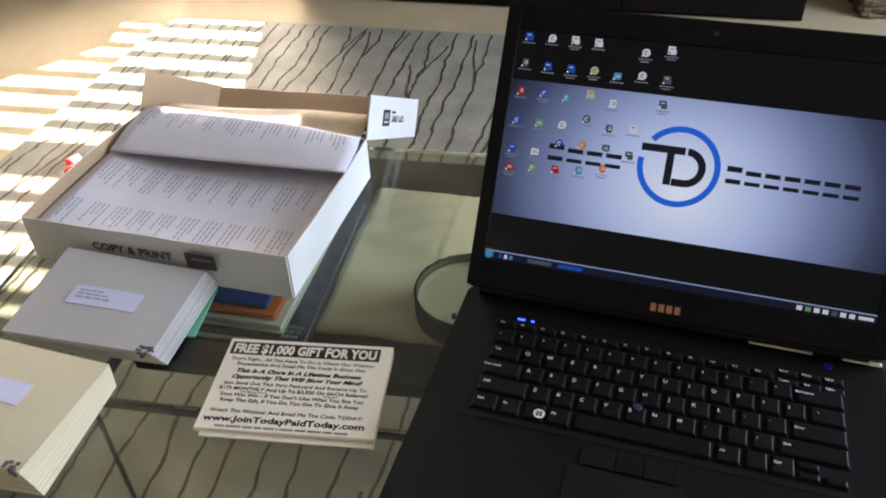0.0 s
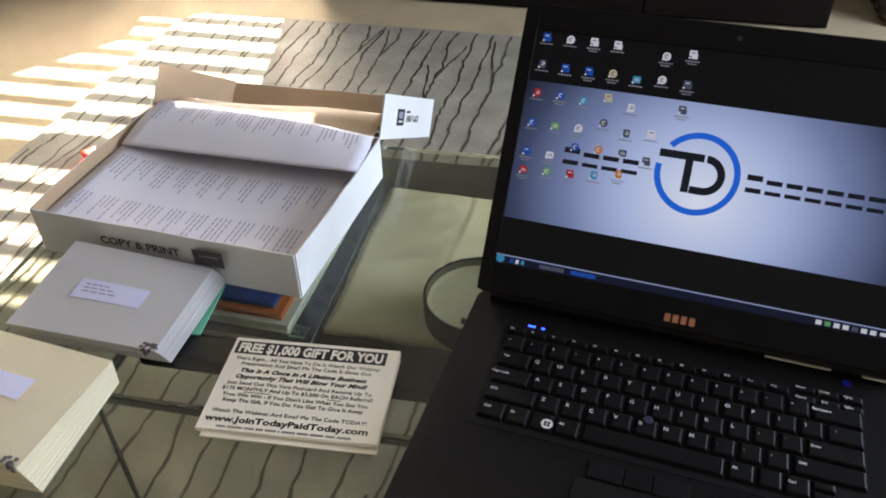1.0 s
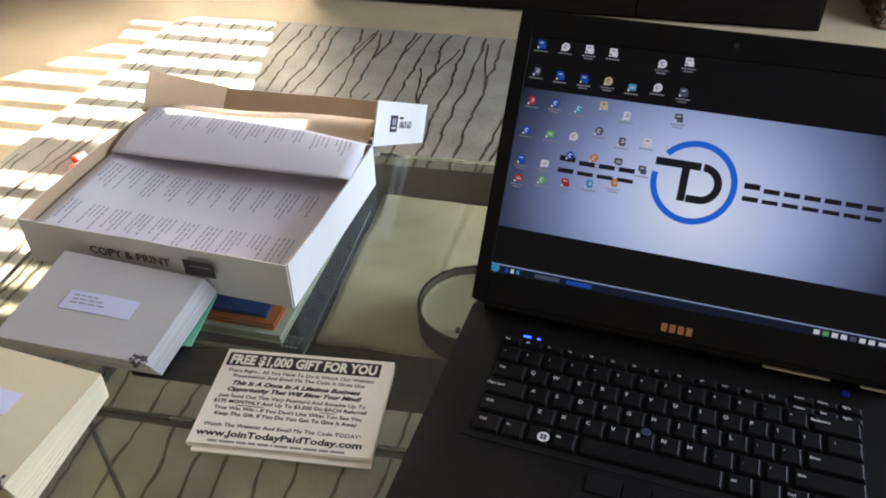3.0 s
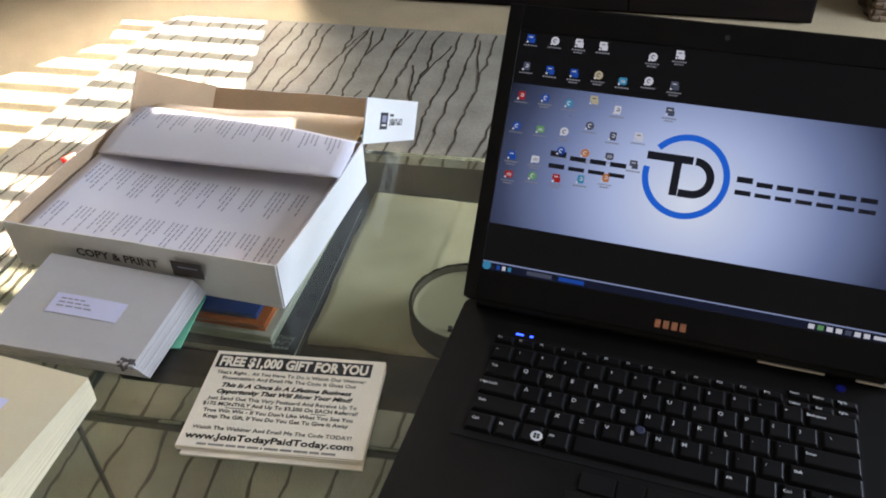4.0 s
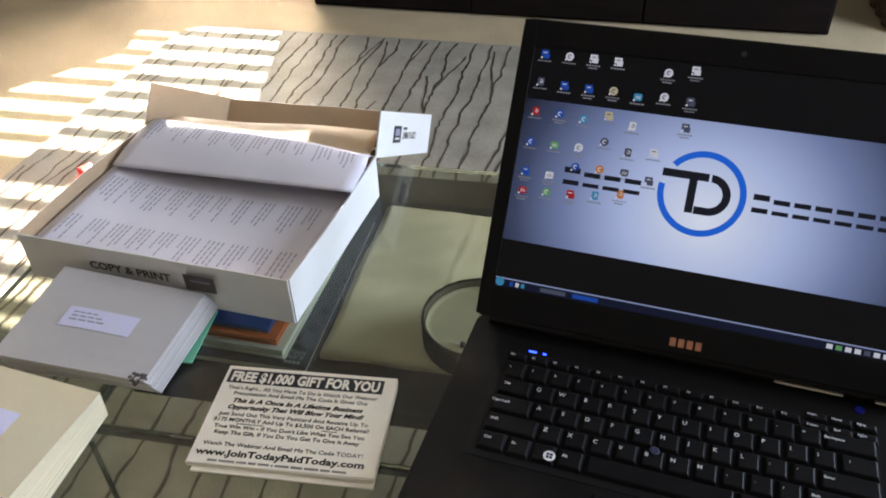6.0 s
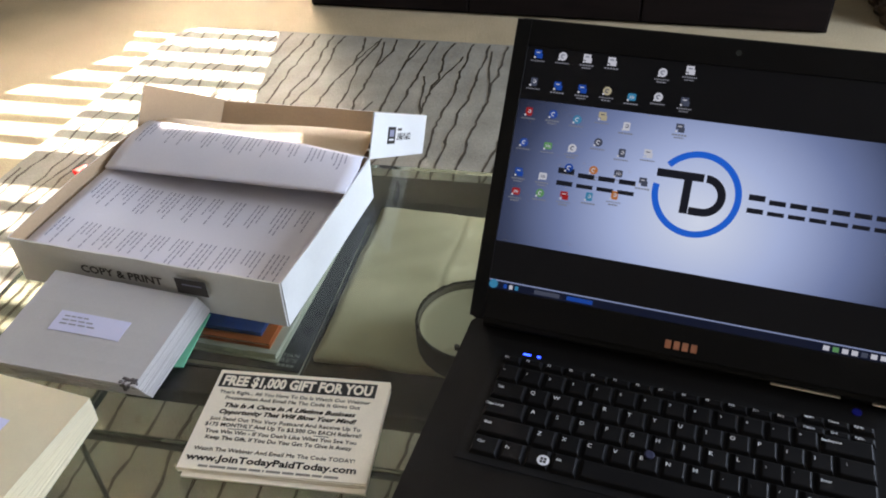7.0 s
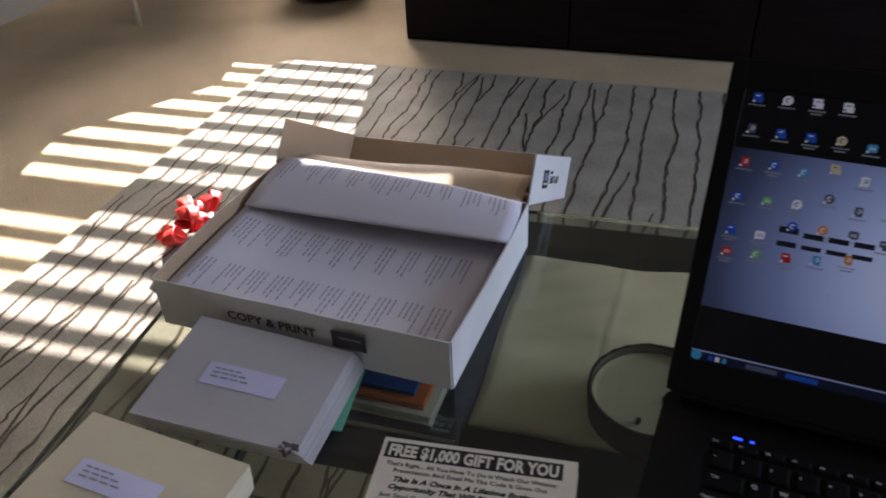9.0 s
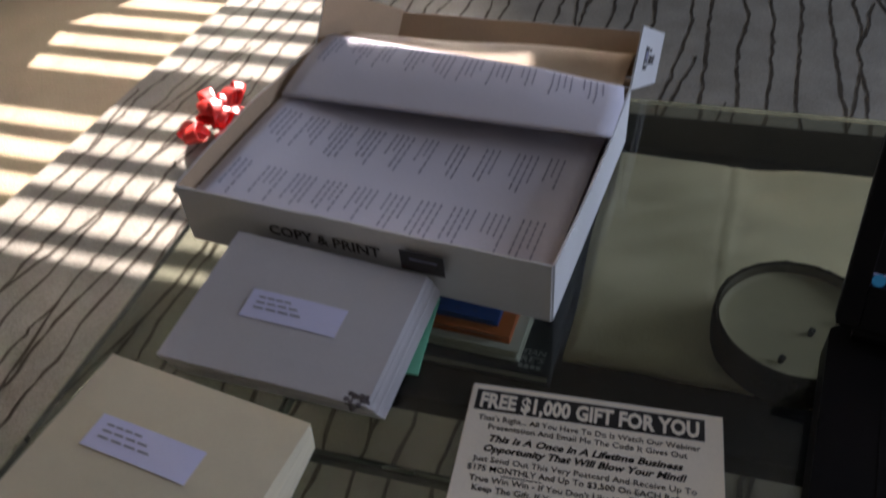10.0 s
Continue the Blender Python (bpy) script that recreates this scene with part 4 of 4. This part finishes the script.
# the round light mark on the key beside Fn
wk = part("key_mark", tube(bmesh.new(), (0.0225, -0.0600, 0), (0.0225, -0.0600, 0.0002), 0.0046, 20), LEGEND, base, "round pale mark")
wk.location.z = ktop + 0.0001
for a, b in ((-1, -1), (1, -1), (-1, 1), (1, 1)):
    part("key_mark_tile", boxm(0.0225 + a * 0.0013 - 0.001, -0.06 + b * 0.0013 - 0.001, ktop + 0.0003, 0.0225 + a * 0.0013 + 0.001, -0.06 + b * 0.0013 + 0.001, ktop + 0.0005), KEY, base)
nub = part("pointing_stick", lathe(bmesh.new(), [(0.003, 0), (0.0034, 0.0018), (0.0040, 0.0028), (0.0034, 0.0034), (0.0018, 0.0030)], 18), surface("blue_rubber_nub", (0.014, 0.016, 0.05), 0.7, vary=0.2, bump=0), base, "blue rubber pointing stick", smooth=True)
nub.matrix_basis = pose(0.0955, -0.0325, DECK + 0.0015)
part("touchpad", boxm(0.052, -0.160, DECK, 0.136, -0.098, DECK + 0.0005, bevel=0.0002, seg=1), LID, base)
for i, (a, b) in enumerate(((0.060, 0.086), (0.0865, 0.1065), (0.107, 0.133))):
    part("pad_button", boxm(a, -0.0955, DECK, b - 0.0008, -0.080, DECK + 0.0012, bevel=0.0005, seg=2), KEY, base)
for x, w in ((-0.0185, 0.0065), (-0.0065, 0.0028)):
    part("status_light", boxm(x, 0.0437, DECK, x + w, 0.0454, DECK + 0.0006), BLUE_LED, base, "lit blue status light")
part("power_button", lathe(bmesh.new(), [(0.0035, 0), (0.0035, 0.0008), (0.003, 0.001)], 20), DIM_LED, base, "dim blue power button").matrix_basis = pose(0.242, 0.058, DECK)
bm = bmesh.new()
for i in range(26):
    tube(bm, (-0.047 + i * 0.0023, 0.0585, DECK), (-0.047 + i * 0.0023, 0.0585, DECK + 0.0003), 0.0006, 6)
part("speaker_holes", bm, KEY_SIDE, base)
part("hinge_bar", boxm(0.178, 0.0658, DECK + 0.0022, 0.2300, 0.0700, DECK + 0.0042, bevel=0.001), HINGE, lap, "bright metal hinge bar")
part("hinge_bar", boxm(0.2525, 0.0658, DECK + 0.0022, 0.2835, 0.0700, DECK + 0.0042, bevel=0.001), HINGE, lap, "bright metal hinge bar")
bm = bmesh.new()
tube(bm, (LXL + 0.012, 0.073, DECK + 0.004), (LXR - 0.012, 0.073, DECK + 0.004), 0.0052, 14)
part("hinge_barrel", bm, HINGE_BLACK, lap)

# lid: x as on the base, y up the panel from its lower edge, z towards the viewer
TILT = 35.1
lidm = Matrix.Translation((0, 0.0825, 0.0615)) @ Euler((radians(90 - TILT), 0, 0)).to_matrix().to_4x4()
LB, LT = -0.0315, 0.2290
bm = rounded(bmesh.new(), LXL, LB, LXR, LT, -0.0085, -0.0012, 0.007, 6)
shell = part("lid", bm, LID, lap)
shell.matrix_basis = lidm
DX0, DX1, DY0, DY1 = -0.0600, 0.2710, -0.0030, 0.2060
for nm, a in (("bezel_side", (LXL + 0.0005, LB + 0.002, DX0, LT - 0.001)), ("bezel_side", (DX1, LB + 0.002, LXR - 0.0005, LT - 0.001)),
              ("bezel_top", (DX0 + 0.0001, DY1, DX1 - 0.0001, LT - 0.001)), ("bezel_bottom", (DX0 + 0.0001, LB + 0.002, DX1 - 0.0001, DY0))):
    part(nm, boxm(a[0], a[1], -0.0012, a[2], a[3], 0.0010, bevel=0.0005, seg=1), LID, shell)
disp = part("display", boxm(DX0, DY0, -0.0011, DX1, DY1, -0.0004), SCREEN_BLACK, shell, "lit display with dark bands")
E0 = -0.00030
part("wallpaper", boxm(DX0, 0.0388, -0.0004, DX1, 0.1615, E0), wallpaper("desktop_picture", 0.102, 0.082, 0.182), disp, "pale blue lit desktop picture")
part("taskbar", boxm(DX0, DY0 + 0.0004, -0.0004, DX1, 0.0052, E0), TASKBAR, disp)
part("taskbar_edge", boxm(DX0, 0.0040, E0, DX1, 0.0052, E0 + 0.0001), TASK_LIGHT, disp)
part("start_button", tube(bmesh.new(), (-0.0560, 0.0012, E0), (-0.0560, 0.0012, E0 + 0.0002), 0.0038, 18), ICON_COLOURS[4], disp)
for x, w, c_ in ((-0.047, 0.003, 1), (-0.042, 0.003, 0), (-0.037, 0.003, 4), (-0.020, 0.022, 6), (0.008, 0.022, 1)):
    part("task_button", boxm(x, -0.0012, E0, x + w, 0.0024, E0 + 0.0001), ICON_COLOURS[c_], disp)
for i in range(7):
    part("tray_icon", boxm(0.2095 + i * 0.0068, -0.0014, E0, 0.2140 + i * 0.0068, 0.0024, E0 + 0.0001), ICON_COLOURS[(0, 3, 0, 0, 6, 0, 0)[i]], disp)
part("clock_bar", boxm(0.2575, -0.0008, E0, 0.2690, 0.0020, E0 + 0.0001), ICON_COLOURS[0], disp)

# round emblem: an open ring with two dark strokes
RCX, RCY, RR = 0.0960, 0.1026, 0.0348
bm = bmesh.new()


def arc(bm, cx, cy, r0, r1, a0, a1, z0, z1, n=48):
    prev = None
    for i in range(n + 1):
        a = radians(a0 + (a1 - a0) * i / n)
        ring = [bm.verts.new((cx + r * math.cos(a), cy + r * math.sin(a), z)) for r, z in ((r0, z0), (r1, z0), (r1, z1), (r0, z1))]
        if prev:
            for k in range(4):
                bm.faces.new((prev[k], prev[(k + 1) % 4], ring[(k + 1) % 4], ring[k]))
        else:
            bm.faces.new(ring)
        prev = ring
    bm.faces.new(prev[::-1])
    return bm


part("emblem_ring", arc(bm, RCX, RCY, RR - 0.0052, RR, 172, 500, E0, E0 + 0.0002, 64), SCREEN_BLUE, disp, "bright blue open ring")
bm = bmesh.new()
box(bm, RCX - 0.0330, RCY + 0.0105, E0, RCX + 0.004, RCY + 0.0170, E0 + 0.0003)
box(bm, RCX - 0.0110, RCY - 0.0165, E0, RCX - 0.0045, RCY + 0.0105, E0 + 0.0003)
part("emblem_stroke", bm, SCREEN_INK, disp, "dark emblem stroke")
bm = arc(bmesh.new(), RCX + 0.006, RCY, 0.0105, 0.0168, -90, 90, E0, E0 + 0.0003, 24)
box(bm, RCX - 0.0040, RCY - 0.0168, E0, RCX + 0.006, RCY - 0.0105, E0 + 0.0003)
part("emblem_stroke", bm, SCREEN_INK, disp, "dark emblem stroke")
# the name beside the emblem, as plain pairs of bars of letter size
for x0, x1, y0, n in ((-0.0170, 0.0510, 0.0936, 4), (0.1358, 0.2440, 0.0945, 7)):
    step = (x1 - x0) / n
    for i in range(n):
        a, w, h = x0 + i * step, step * 0.80, 0.0148 if i == 0 else 0.0124
        bm = bmesh.new()
        box(bm, a, y0, E0, a + w, y0 + h * 0.27, E0 + 0.0002)
        box(bm, a, y0 + h * 0.68, E0, a + w, y0 + h, E0 + 0.0002)
        part("name_mark", bm, SCREEN_INK, disp)

# desktop icons: small tinted signs with a caption bar
ICONS = ((-0.0500, (0.2000, 0.1765, 0.1512, 0.1251, 0.0995, 0.0830), (1, 6, 2, 1, 1, 2)),
         (-0.0292, (0.2003, 0.1754, 0.1517, 0.1249, 0.0990, 0.0845), (0, 1, 1, 3, 0, 3)),
         (-0.0085, (0.2006, 0.1753, 0.1498, 0.1257, 0.1091, 0.0855), (0, 1, 4, 0, 1, 2)),
         (0.0120, (0.2003, 0.1761, 0.1551, 0.1334, 0.1101, 0.0876), (0, 5, 5, 6, 7, 4)),
         (0.0325, (0.1736, 0.1492, 0.1272, 0.1103, 0.0919), (4, 0, 6, 6, 7)),
         (0.0535, (0.1960, 0.1761, 0.1297, 0.1064), (0, 0, 0, 6)),
         (0.0748, (0.2001, 0.1748, 0.1535), (0, 6, 6)))
for x, ys, cs in ICONS:
    for y, c_ in zip(ys, cs):
        bm, mark = bmesh.new(), bmesh.new()
        kind = (int(x * 7919) + int(y * 6007)) % 4
        if kind == 0:
            tube(bm, (x, y, E0), (x, y, E0 + 0.0002), 0.0029, 18)
            arc(mark, x, y, 0.0010, 0.0018, 30, 300, E0 + 0.0002, E0 + 0.0003, 12)
        elif kind == 1:
            rounded(bm, x - 0.0023, y - 0.0027, x + 0.0023, y + 0.0030, E0, E0 + 0.0002, 0.0007, 2)
            arc(mark, x + 0.0003, y + 0.0005, 0.0008, 0.0015, 200, 500, E0 + 0.0002, E0 + 0.0003, 12)
        elif kind == 2:
            box(bm, x - 0.0029, y - 0.0010, E0, x + 0.0022, y + 0.0029, E0 + 0.0002)
            box(bm, x - 0.0012, y - 0.0028, E0, x + 0.0029, y + 0.0006, E0 + 0.0002 + 0.00005)
            box(mark, x - 0.0020, y + 0.0010, E0 + 0.0002, x + 0.0012, y + 0.0018, E0 + 0.0003)
        else:
            rounded(bm, x - 0.0028, y - 0.0024, x + 0.0028, y + 0.0024, E0, E0 + 0.0002, 0.0010, 3)
            for q in (-0.0012, 0.0003, 0.0016):
                box(mark, x + q - 0.0003, y - 0.0014, E0 + 0.0002, x + q + 0.0003, y + 0.0014 - abs(q) * 0.4, E0 + 0.0003)
        bmesh.ops.scale(bm, vec=(1.22, 1.22, 1.0), space=Matrix.Translation((-x, -y, 0)), verts=bm.verts)
        ic = part("icon", bm, ICON_COLOURS[c_], disp)
        part("icon_mark", mark, ICON_COLOURS[6 if c_ in (0, 5) else 0], ic)
        arrow = bmesh.new()
        rounded(arrow, x - 0.0036, y - 0.0036, x - 0.0020, y - 0.0020, E0 + 0.0002, E0 + 0.0003, 0.0004, 2)
        part("shortcut_mark", arrow, ICON_COLOURS[0], ic)
        cap = bmesh.new()
        for row in range(1 + (int(x * 5003) + int(y * 9001)) % 2):
            s, e = x - 0.0058 + row * 0.0020, x + 0.0058 - row * 0.0020
            while s < e:
                w = 0.0007 + 0.0006 * ((int(s * 99991) + int(y * 7001)) % 3)
                box(cap, s, y - 0.0062 - row * 0.0022, E0, min(e, s + w), y - 0.0050 - row * 0.0022, E0 + 0.0001)
                s += w + 0.0005
        part("caption_bar", cap, SCREEN_TEXT, disp)
part("webcam", tube(bmesh.new(), (0.1085, 0.2175, 0.0010), (0.1085, 0.2175, 0.0013), 0.0022, 16), STEEL, shell)
badge = part("badge", boxm(0.0920, -0.0248, 0.0010, 0.1200, -0.0160, 0.0011), LID, shell, "copper-coloured maker's badge")
for i in range(4):
    part("badge_mark", boxm(0.0930 + i * 0.0068, -0.0240, 0.0011, 0.0980 + i * 0.0068, -0.0170, 0.0014, bevel=0.0006, seg=2), COPPER, badge)
